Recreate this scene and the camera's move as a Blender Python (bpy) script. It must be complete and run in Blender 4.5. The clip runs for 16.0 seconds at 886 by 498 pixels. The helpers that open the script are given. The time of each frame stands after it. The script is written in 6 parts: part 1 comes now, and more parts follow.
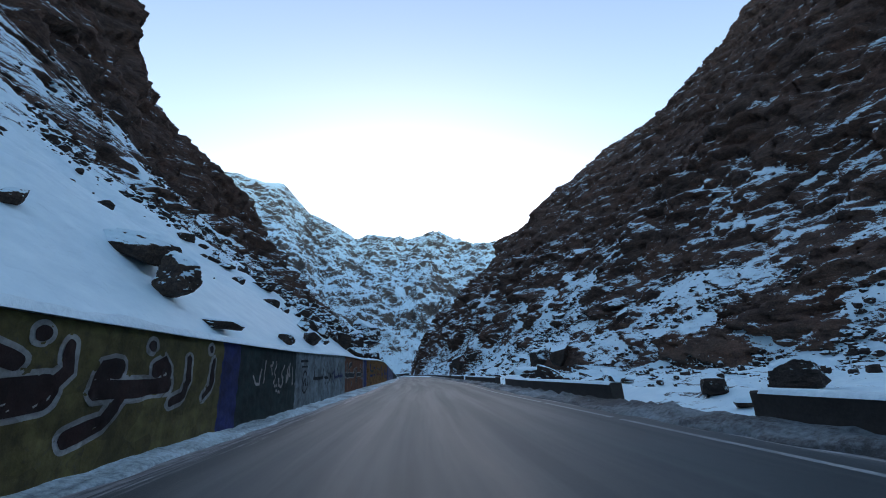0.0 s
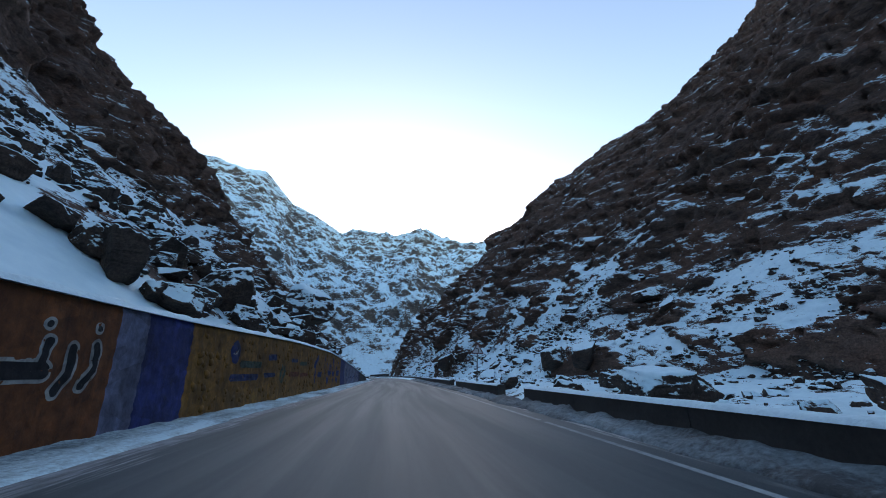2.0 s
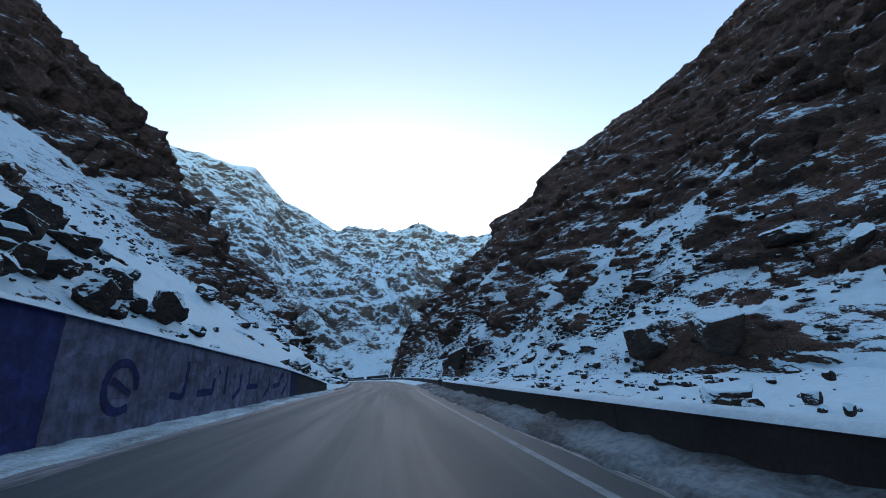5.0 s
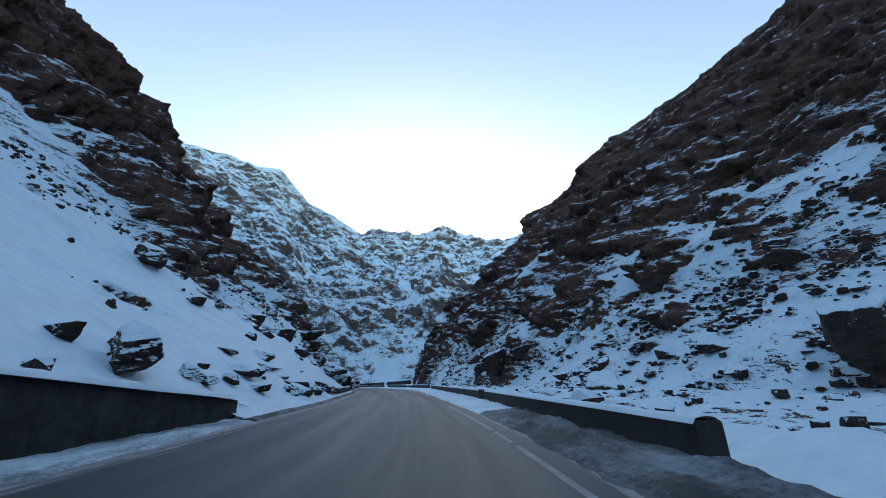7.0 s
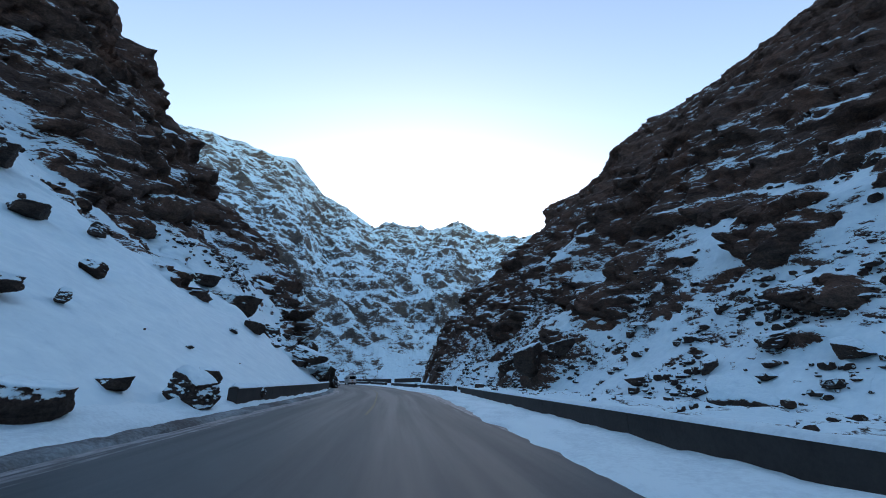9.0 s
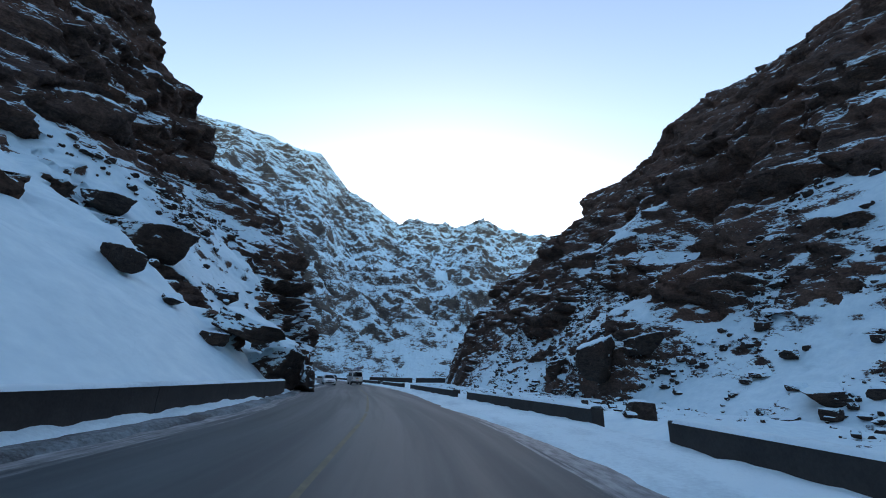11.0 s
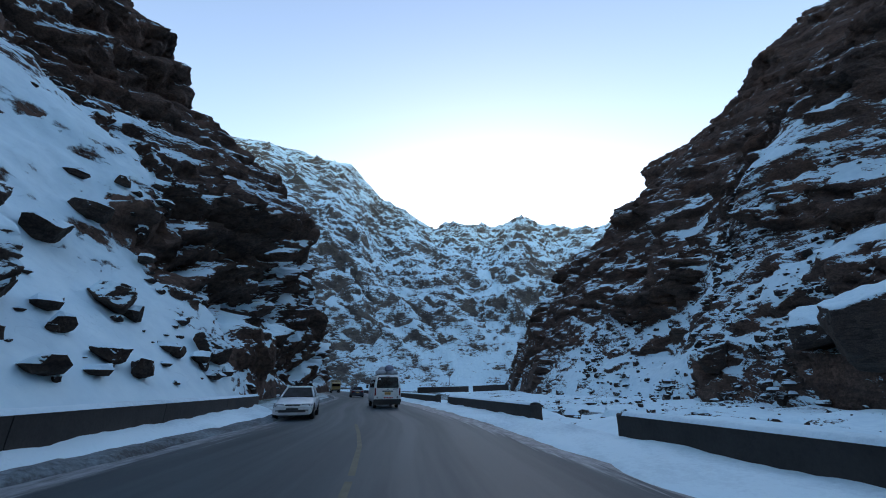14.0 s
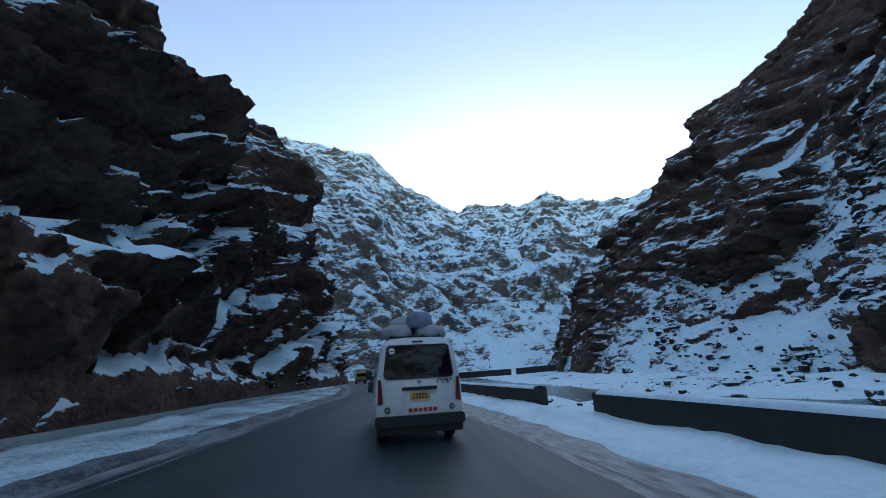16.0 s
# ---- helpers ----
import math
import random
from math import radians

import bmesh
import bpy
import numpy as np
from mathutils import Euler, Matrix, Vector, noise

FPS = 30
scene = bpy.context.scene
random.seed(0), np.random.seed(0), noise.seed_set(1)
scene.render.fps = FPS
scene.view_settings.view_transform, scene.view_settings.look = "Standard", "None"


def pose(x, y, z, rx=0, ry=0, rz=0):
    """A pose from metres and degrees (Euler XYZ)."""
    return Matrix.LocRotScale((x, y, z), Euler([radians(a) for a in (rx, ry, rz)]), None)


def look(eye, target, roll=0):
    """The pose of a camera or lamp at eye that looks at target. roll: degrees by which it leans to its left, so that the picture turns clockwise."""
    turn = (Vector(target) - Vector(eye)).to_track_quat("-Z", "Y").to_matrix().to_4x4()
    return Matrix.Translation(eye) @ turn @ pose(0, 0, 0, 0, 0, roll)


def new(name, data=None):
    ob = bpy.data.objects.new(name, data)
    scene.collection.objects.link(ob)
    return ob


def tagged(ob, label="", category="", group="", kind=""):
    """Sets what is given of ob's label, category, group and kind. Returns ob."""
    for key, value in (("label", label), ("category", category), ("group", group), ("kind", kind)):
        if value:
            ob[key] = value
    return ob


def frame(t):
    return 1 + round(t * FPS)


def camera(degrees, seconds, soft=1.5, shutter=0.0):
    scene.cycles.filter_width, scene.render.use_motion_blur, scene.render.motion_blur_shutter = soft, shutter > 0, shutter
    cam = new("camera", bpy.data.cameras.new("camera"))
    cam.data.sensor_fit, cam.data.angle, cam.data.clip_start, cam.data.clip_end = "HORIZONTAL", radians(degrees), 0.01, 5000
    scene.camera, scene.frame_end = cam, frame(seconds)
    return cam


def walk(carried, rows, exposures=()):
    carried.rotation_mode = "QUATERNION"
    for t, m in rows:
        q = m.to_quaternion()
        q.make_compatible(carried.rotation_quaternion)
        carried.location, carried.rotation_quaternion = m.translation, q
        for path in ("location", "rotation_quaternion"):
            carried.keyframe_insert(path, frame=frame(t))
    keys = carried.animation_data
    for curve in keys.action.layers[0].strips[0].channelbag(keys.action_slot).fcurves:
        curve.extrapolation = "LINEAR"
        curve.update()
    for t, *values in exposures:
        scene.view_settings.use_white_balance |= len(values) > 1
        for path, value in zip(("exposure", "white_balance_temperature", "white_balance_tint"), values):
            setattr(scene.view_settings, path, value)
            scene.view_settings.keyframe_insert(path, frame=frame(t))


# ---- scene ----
cam = camera(98.48, 16.0, 1.0)
PATH = [
    (0, (0.012, -0.013, 1.346), (2.730, 18.832, 7.468), -3.32),
    (0.5, (0.614, 9.469, 1.321), (3.556, 28.292, 7.406), -3.14),
    (1, (1.434, 18.192, 1.334), (4.793, 36.962, 7.369), -2.48),
    (1.5, (2.262, 26.958, 1.352), (5.722, 45.649, 7.573), -2.02),
    (2, (3.165, 35.552, 1.360), (6.565, 54.269, 7.533), -1.62),
    (2.5, (3.832, 43.631, 1.365), (7.155, 62.336, 7.618), -2.26),
    (3, (4.443, 51.363, 1.356), (7.709, 70.087, 7.582), -2.83),
    (3.5, (5.065, 58.827, 1.342), (8.352, 77.579, 7.470), -3.03),
    (4, (6.005, 67.203, 1.329), (9.439, 85.943, 7.415), -3.45),
    (4.2, (6.334, 70.377, 1.327), (9.875, 89.084, 7.453), -3.64),
    (6.3, (7.993, 104.528, 1.337), (10.898, 123.342, 7.467), -3.81),
    (6.5, (8.181, 107.489, 1.346), (10.768, 126.302, 7.622), -3.36),
    (7, (8.512, 114.392, 1.375), (10.787, 133.170, 7.870), -2.17),
    (7.5, (8.635, 121.389, 1.371), (10.795, 140.169, 7.902), -1.75),
    (8, (8.787, 128.990, 1.356), (10.758, 147.788, 7.894), -1.52),
    (8.5, (8.851, 136.251, 1.341), (10.752, 155.102, 7.746), -0.49),
    (8.7, (8.844, 139.152, 1.336), (10.622, 158.000, 7.785), -0.20),
    (10.8, (8.318, 168.256, 1.404), (8.891, 187.182, 7.845), 2.42),
    (11, (7.910, 171.115, 1.400), (8.274, 190.040, 7.858), 2.43),
    (11.5, (7.001, 178.907, 1.387), (6.385, 197.753, 8.055), 2.06),
    (12, (6.080, 185.942, 1.368), (5.380, 204.847, 7.857), 2.26),
    (12.5, (5.149, 192.709, 1.353), (3.962, 211.542, 7.980), 1.74),
    (13, (4.295, 198.970, 1.320), (3.638, 217.794, 8.046), 1.90),
    (13.5, (3.297, 204.579, 1.308), (2.261, 223.329, 8.189), 1.42),
    (14, (2.173, 210.007, 1.328), (0.627, 228.759, 8.108), -0.38),
    (14.5, (1.184, 214.955, 1.325), (-0.735, 233.739, 7.917), -1.03),
    (15, (0.248, 219.472, 1.315), (-2.075, 238.340, 7.529), -2.27),
    (15.5, (-0.839, 224.305, 1.322), (-3.695, 243.111, 7.499), -2.73),
    (16, (-1.925, 228.735, 1.340), (-4.801, 247.544, 7.500), -3.23),
]
walk(cam, [(t, look(eye, target, roll)) for t, eye, target, roll in PATH], [(0, 2.08, 6340, 17.5), (16, 2.08, 6340, 17.5)])

# ---- world and light ----
world = bpy.data.worlds.new("world")
scene.world = world
world.use_nodes = True
wn = world.node_tree.nodes
sky = wn.new("ShaderNodeTexSky")
sky.sky_type = "NISHITA"
sky.sun_disc = False
SUN_ELEVATION, SUN_AZIMUTH = radians(6), radians(2)
sky.sun_elevation, sky.sun_rotation = SUN_ELEVATION, SUN_AZIMUTH
sky.altitude, sky.air_density, sky.dust_density, sky.ozone_density = 1500, 1.0, 2.2, 0.9
wn["Background"].inputs["Strength"].default_value = 0.15
world.node_tree.links.new(sky.outputs[0], wn["Background"].inputs["Color"])
sun_data = bpy.data.lights.new("sun", "SUN")
sun_data.energy, sun_data.angle, sun_data.color = 2.0, radians(0.5), (1.0, 0.9, 0.78)
sun = new("sun", sun_data)
sun_way = Vector((math.sin(SUN_AZIMUTH) * math.cos(SUN_ELEVATION), math.cos(SUN_AZIMUTH) * math.cos(SUN_ELEVATION), math.sin(SUN_ELEVATION)))
sun.matrix_world = look(tuple(sun_way * 300), (0, 0, 0))


# ---- noise ----
def lattice(ix, iy, iz, seed):
    h = (ix.astype(np.int64) * 374761393 + iy.astype(np.int64) * 668265263 + iz.astype(np.int64) * 2147483647 + seed * 974711) & 0xFFFFFFFF
    h = ((h ^ (h >> 13)) * 1274126177) & 0xFFFFFFFF
    h = ((h ^ (h >> 16)) * 2246822519) & 0xFFFFFFFF
    return (h ^ (h >> 15)) & 0xFFFFFFFF


def soft_noise(x, y, z, seed=0):
    """Smooth noise from -1 to 1."""
    x, y, z = np.broadcast_arrays(np.asarray(x, float), np.asarray(y, float), np.asarray(z, float))
    fx, fy, fz = np.floor(x), np.floor(y), np.floor(z)
    u, v, w = x - fx, y - fy, z - fz
    su, sv, sw = (a * a * a * (a * (a * 6 - 15) + 10) for a in (u, v, w))
    total = np.zeros(x.shape)
    for i in (0, 1):
        for j in (0, 1):
            for k in (0, 1):
                h = lattice(fx + i, fy + j, fz + k, seed)
                gx = ((h & 1023) / 511.5 - 1) * (u - i)
                gy = (((h >> 10) & 1023) / 511.5 - 1) * (v - j)
                gz = (((h >> 20) & 1023) / 511.5 - 1) * (w - k)
                weight = (su if i else 1 - su) * (sv if j else 1 - sv) * (sw if k else 1 - sw)
                total += (gx + gy + gz) * weight
    return total * 1.3


def fractal(x, y, z, octaves=4, seed=0, gain=0.5):
    total, size = 0.0, 1.0
    for n in range(octaves):
        total = total + size * soft_noise(x * 2**n, y * 2**n, z * 2**n, seed + n)
        size *= gain
    return total


def ridged(x, y, z, octaves=4, seed=0, gain=0.5):
    total, size = 0.0, 1.0
    for n in range(octaves):
        total = total + size * (0.5 - np.abs(soft_noise(x * 2**n, y * 2**n, z * 2**n, seed + n)))
        size *= gain
    return total


def blocks(x, y, z, seed=0):
    """Angular blocks: per cell a height and the distance to the cell's border."""
    x, y, z = np.broadcast_arrays(np.asarray(x, float), np.asarray(y, float), np.asarray(z, float))
    fx, fy, fz = np.floor(x), np.floor(y), np.floor(z)
    first, second, value = np.full(x.shape, 9.0), np.full(x.shape, 9.0), np.zeros(x.shape)
    for i in (-1, 0, 1):
        for j in (-1, 0, 1):
            for k in (-1, 0, 1):
                h = lattice(fx + i, fy + j, fz + k, seed)
                px, py, pz = fx + i + (h & 1023) / 1023, fy + j + ((h >> 10) & 1023) / 1023, fz + k + ((h >> 20) & 1023) / 1023
                d = np.sqrt((x - px) ** 2 + (y - py) ** 2 + (z - pz) ** 2)
                near = d < first
                second = np.where(near, first, np.minimum(second, d))
                value = np.where(near, (lattice(fx + i, fy + j, fz + k, seed + 77) & 4095) / 4095, value)
                first = np.where(near, d, first)
    return value, second - first


def smooth(a, lo, hi):
    t = np.clip((a - lo) / (hi - lo), 0, 1)
    return t * t * (3 - 2 * t)


# ---- plan of the road: x of each line along y ----
def line(*rows):
    ys, xs = np.array([r[0] for r in rows], float), np.array([r[1] for r in rows], float)

    def at(y):
        y = np.asarray(y, float)
        return (np.interp(y - 3, ys, xs) + 2 * np.interp(y, ys, xs) + np.interp(y + 3, ys, xs)) / 4

    return at


left_rail = line((-60, -6.5), (0, -5.3), (7, -5.0), (18.7, -4.3), (33.9, -3.9), (47, -3.4), (50.6, -3.2), (62, -2.5), (81, -1.5), (92, -1.2), (118.5, 0), (133, 1.4), (150, 1.9), (162, 1.4), (180, 0.8), (196, -1.1), (208, -3.6), (230, -9.2), (242, -13.3), (262, -18.5), (290, -30), (330, -48), (420, -90))
left_edge = line((-60, -5.6), (7, -4.5), (16, -3.8), (25, -3.3), (37, -2.1), (60, -1.3), (76, 0.1), (117, 1.4), (123, 2.2), (133, 2.4), (148, 2.9), (160, 2.3), (178, 1.7), (185, 1.2), (199, -1.2), (207, -3.1), (221, -5.6), (226, -6.2), (235, -9.2), (242, -11.0), (261, -16.0), (290, -28), (330, -46), (420, -88))
right_line = line((-60, 4.6), (4, 5.3), (10, 5.6), (25, 6.2), (35, 7.2), (45, 7.8), (57, 8.4), (63, 8.8), (112, 10.3), (121, 10.9), (128, 11.2), (150, 11.3), (176, 10), (187, 9.3), (195, 8), (204, 6.6), (216, 4), (224, 1.8), (236, -1.9), (250, -7), (265, -13), (290, -20.5), (330, -38), (420, -80))
centre_line = line((-60, -0.2), (10, 0.8), (35, 2.6), (63, 3.9), (112, 5.8), (128, 6.8), (150, 7.4), (165, 7.1), (176, 6.4), (187, 5.6), (195, 4.4), (204.5, 2.9), (216, 0.3), (220, -0.6), (236, -6), (261, -14.5), (290, -26), (330, -44), (420, -86))
right_rail = line((-60, 6.2), (6.7, 6.7), (12, 7.1), (24, 7.5), (29, 8.3), (41, 8.8), (52, 9.5), (58, 9.6), (71, 10.4), (112, 12.1), (120, 12.8), (136, 13.6), (143, 13.8), (181, 13.7), (185, 13.6), (199, 10.5), (202, 9.8), (218, 6.3), (226, 4.2), (236, 1.2), (243, -1.2), (260, -7.5), (290, -18.5), (330, -36), (420, -78))
right_snow = line((-60, 5.3), (40, 8.3), (100, 10.6), (128, 11.8), (136, 11.7), (150, 11.6), (177, 11.3), (182, 10.8), (199, 7.6), (204, 7.1), (214, 5.2), (224, 3.0), (234, 0.2), (236, -0.4), (262, -9.2), (290, -19.5), (330, -37), (420, -79))


# ---- materials ----
def shader(name):
    m = bpy.data.materials.new(name)
    m.use_nodes = True
    nt = m.node_tree
    return m, nt, nt.nodes["Principled BSDF"]


def node(nt, kind, **inputs):
    n = nt.nodes.new(kind)
    for key, value in inputs.items():
        n.inputs[key.replace("_", " ")].default_value = value
    return n


def wire(nt, a, b):
    nt.links.new(a, b)


def place_of(nt, scale=1.0, stretch=(1, 1, 1)):
    g = nt.nodes.new("ShaderNodeNewGeometry")
    m = nt.nodes.new("ShaderNodeMapping")
    m.inputs["Scale"].default_value = tuple(scale * s for s in stretch)
    wire(nt, g.outputs["Position"], m.inputs["Vector"])
    return m.outputs["Vector"]


def grain(nt, scale, detail=6.0, rough=0.6, stretch=(1, 1, 1), distortion=0.0):
    n = node(nt, "ShaderNodeTexNoise", Scale=scale, Detail=detail, Roughness=rough, Distortion=distortion)
    wire(nt, place_of(nt, 1.0, stretch), n.inputs["Vector"])
    return n.outputs["Fac"]


def ramp(nt, fac, *stops):
    r = nt.nodes.new("ShaderNodeValToRGB")
    els = r.color_ramp.elements
    while len(els) < len(stops):
        els.new(0.5)
    for el, (pos, col) in zip(els, stops):
        el.position = pos
        el.color = (*col, 1) if len(col) == 3 else col
    wire(nt, fac, r.inputs["Fac"])
    return r.outputs["Color"]


def mixed(nt, fac, a, b, blend="MIX"):
    m = nt.nodes.new("ShaderNodeMix")
    m.data_type, m.blend_type = "RGBA", blend
    for value, slot in ((fac, 0), (a, 6), (b, 7)):
        if isinstance(value, (int, float)):
            m.inputs[slot].default_value = value
        elif isinstance(value, tuple):
            m.inputs[slot].default_value = (*value, 1)
        else:
            wire(nt, value, m.inputs[slot])
    return m.outputs[2]


def maths(nt, op, a, b=0.0, c=0.0):
    m = nt.nodes.new("ShaderNodeMath")
    m.operation = op
    for n, value in enumerate((a, b, c)):
        if isinstance(value, (int, float)):
            m.inputs[n].default_value = value
        else:
            wire(nt, value, m.inputs[n])
    return m.outputs[0]


def bumped(nt, bsdf, height, strength=0.5, distance=0.05):
    b = node(nt, "ShaderNodeBump", Strength=strength, Distance=distance)
    wire(nt, height, b.inputs["Height"])
    wire(nt, b.outputs["Normal"], bsdf.inputs["Normal"])


def plain(name, colour, roughness=0.6, metal=0.0, vary=0.25, scale=3.0, bump=0.0):
    """A surface with soft mottling at two scales."""
    m, nt, b = shader(name)
    big, small = grain(nt, scale, 5), grain(nt, scale * 12, 4)
    fac = maths(nt, "ADD", maths(nt, "MULTIPLY", big, 0.6), maths(nt, "MULTIPLY", small, 0.4))
    dark, light = (tuple(min(1, c * k) for c in colour) for k in (1 - vary, 1 + vary))
    wire(nt, ramp(nt, fac, (0.3, dark), (0.7, light)), b.inputs["Base Color"])
    b.inputs["Roughness"].default_value, b.inputs["Metallic"].default_value = roughness, metal
    if bump:
        bumped(nt, b, small, 0.4, bump)
    return m


def angular(nt, place, size):
    """Angular blocks: height within the block from -0.5 to 0.5, a tone for each block, and its tilted face."""
    v = node(nt, "ShaderNodeTexVoronoi", Scale=1.0 / size)
    wire(nt, place, v.inputs["Vector"])
    away = nt.nodes.new("ShaderNodeVectorMath")
    away.operation = "SUBTRACT"
    wire(nt, place, away.inputs[0])
    wire(nt, v.outputs["Position"], away.inputs[1])
    split, tint = nt.nodes.new("ShaderNodeSeparateXYZ"), nt.nodes.new("ShaderNodeSeparateColor")
    wire(nt, away.outputs[0], split.inputs[0])
    wire(nt, v.outputs["Color"], tint.inputs[0])
    tilt = nt.nodes.new("ShaderNodeVectorMath")
    tilt.operation = "SUBTRACT"
    wire(nt, v.outputs["Color"], tilt.inputs[0])
    tilt.inputs[1].default_value = (0.5, 0.5, 0.35)
    face = nt.nodes.new("ShaderNodeVectorMath")
    face.operation = "DOT_PRODUCT"
    wire(nt, away.outputs[0], face.inputs[0])
    wire(nt, tilt.outputs[0], face.inputs[1])
    height = maths(nt, "ADD", face.outputs["Value"], maths(nt, "MULTIPLY", tint.outputs[1], 0.28 * size))
    return maths(nt, "DIVIDE", split.outputs[2], size), tint.outputs[0], height


def snowy_rock(name, light, dark, rust, cover=0.55, soft=0.05, unit=1.0, patches=0.5, relief=0.8, blocky=1.0, shed=0.30, wide=1.0):
    """Jointed, bedded rock that breaks into slabs, with snow lying on top of every slab."""
    m, nt, b = shader(name)
    bent = node(nt, "ShaderNodeTexNoise", Scale=0.9 / unit, Detail=5.0, Roughness=0.62)
    wire(nt, place_of(nt), bent.inputs["Vector"])
    sway = nt.nodes.new("ShaderNodeVectorMath")
    sway.operation = "MULTIPLY_ADD"
    wire(nt, bent.outputs["Color"], sway.inputs[0])
    sway.inputs[1].default_value = (1.1 * unit,) * 3
    wire(nt, place_of(nt), sway.inputs[2])
    beds = nt.nodes.new("ShaderNodeMapping")
    beds.inputs["Rotation"].default_value = (radians(-17), radians(-4), 0.3)
    beds.inputs["Scale"].default_value = (0.80 / wide, 0.72 / wide, 1.3)
    wire(nt, sway.outputs[0], beds.inputs["Vector"])
    up0, tone0, face0 = angular(nt, beds.outputs[0], 13.0 * unit)
    up1, tone1, face1 = angular(nt, beds.outputs[0], 4.2 * unit)
    up2, tone2, face2 = angular(nt, beds.outputs[0], 1.35 * unit)
    up3, tone3, face3 = angular(nt, beds.outputs[0], 0.45 * unit)
    strata = grain(nt, 0.45 / unit, 8, 0.66, (0.35, 0.35, 2.2), 0.8)
    blotch = grain(nt, 0.07 / unit, 6, 0.6)
    fine = grain(nt, 3.2 / unit, 8, 0.72)
    rock = ramp(nt, strata, (0.28, dark), (0.50, light), (0.72, tuple(c * 0.6 for c in light)))
    rock = mixed(nt, maths(nt, "MULTIPLY", ramp(nt, blotch, (0.45, (0, 0, 0)), (0.7, (1, 1, 1))), 0.7), rock, rust)
    tones = maths(nt, "ADD", maths(nt, "MULTIPLY", tone1, 0.4), maths(nt, "ADD", maths(nt, "MULTIPLY", tone2, 0.35), maths(nt, "MULTIPLY", tone3, 0.25)))
    rock = mixed(nt, 0.85, rock, ramp(nt, tones, (0.2, (0.42, 0.42, 0.44)), (0.8, (1.0, 0.97, 0.93))), "MULTIPLY")
    rock = mixed(nt, 0.55, rock, ramp(nt, fine, (0.38, (0.12, 0.12, 0.12)), (0.60, (1.0, 1.0, 1.0))), "MULTIPLY")
    jag = maths(nt, "ADD", maths(nt, "ADD", maths(nt, "ADD", maths(nt, "MULTIPLY", face0, 0.25), maths(nt, "MULTIPLY", face1, 0.36)), maths(nt, "MULTIPLY", face2, 0.5)), maths(nt, "ADD", maths(nt, "MULTIPLY", face3, 0.55), maths(nt, "MULTIPLY", fine, 0.10 * unit)))
    geo = nt.nodes.new("ShaderNodeNewGeometry")
    way = nt.nodes.new("ShaderNodeSeparateXYZ")
    wire(nt, geo.outputs["Normal"], way.inputs[0])
    stony = nt.nodes.new("ShaderNodeAttribute")
    stony.attribute_name = "smooth_snow"
    whole = maths(nt, "SUBTRACT", 1.0, stony.outputs["Fac"])
    shattered = ramp(nt, grain(nt, 0.09 / unit, 4, 0.6), (0.38, (0.25, 0.25, 0.25)), (0.58, (1, 1, 1)))
    coarse = maths(nt, "ADD", maths(nt, "MULTIPLY", up0, 0.36), maths(nt, "MULTIPLY", maths(nt, "SUBTRACT", tone0, 0.5), 0.30))
    tops = maths(nt, "ADD", maths(nt, "ADD", maths(nt, "MULTIPLY", up1, 0.34), maths(nt, "MULTIPLY", up2, 0.42)), maths(nt, "MULTIPLY", up3, 0.34))
    chance = maths(nt, "ADD", maths(nt, "MULTIPLY", maths(nt, "SUBTRACT", tone1, 0.5), 0.24), maths(nt, "MULTIPLY", maths(nt, "SUBTRACT", tone2, 0.5), 0.26))
    slabs = maths(nt, "ADD", maths(nt, "MULTIPLY", maths(nt, "ADD", tops, chance), shattered), coarse)
    slabs = maths(nt, "MULTIPLY", maths(nt, "MULTIPLY", slabs, blocky), whole)
    drift = maths(nt, "MULTIPLY", maths(nt, "SUBTRACT", grain(nt, 0.16 / unit, 5, 0.55), 0.5), patches)
    field = maths(nt, "MULTIPLY", maths(nt, "SUBTRACT", grain(nt, 0.035 / unit, 4, 0.5), 0.5), patches * 1.2)
    speck = maths(nt, "MULTIPLY", maths(nt, "SUBTRACT", grain(nt, 2.2 / unit, 6, 0.7), 0.5), 0.34)
    bare = nt.nodes.new("ShaderNodeAttribute")
    bare.attribute_name = "bare"
    lie = maths(nt, "ADD", maths(nt, "ADD", maths(nt, "ADD", way.outputs["Z"], drift), maths(nt, "ADD", slabs, speck)), field)
    lie = maths(nt, "SUBTRACT", lie, maths(nt, "MULTIPLY", bare.outputs["Fac"], shed))
    lie = maths(nt, "ADD", lie, maths(nt, "MULTIPLY", stony.outputs["Fac"], 0.10))
    mask = nt.nodes.new("ShaderNodeMapRange")
    mask.inputs["From Min"].default_value, mask.inputs["From Max"].default_value = cover - soft, cover + soft
    wire(nt, lie, mask.inputs["Value"])
    snow_tone = ramp(nt, grain(nt, 0.9 / unit, 5), (0.3, (0.59, 0.78, 0.86)), (0.7, (0.71, 0.89, 0.95)))
    wire(nt, mixed(nt, mask.outputs[0], rock, snow_tone), b.inputs["Base Color"])
    rough = nt.nodes.new("ShaderNodeMapRange")
    rough.inputs["To Min"].default_value, rough.inputs["To Max"].default_value = 0.92, 0.65
    wire(nt, mask.outputs[0], rough.inputs["Value"])
    wire(nt, rough.outputs[0], b.inputs["Roughness"])
    b.inputs["Specular IOR Level"].default_value = 0.2
    height = maths(nt, "ADD", maths(nt, "MULTIPLY", jag, maths(nt, "SUBTRACT", 1.06, mask.outputs[0])), maths(nt, "MULTIPLY", mask.outputs[0], 0.35 * unit))
    bumped(nt, b, height, relief, 1.0)
    return m


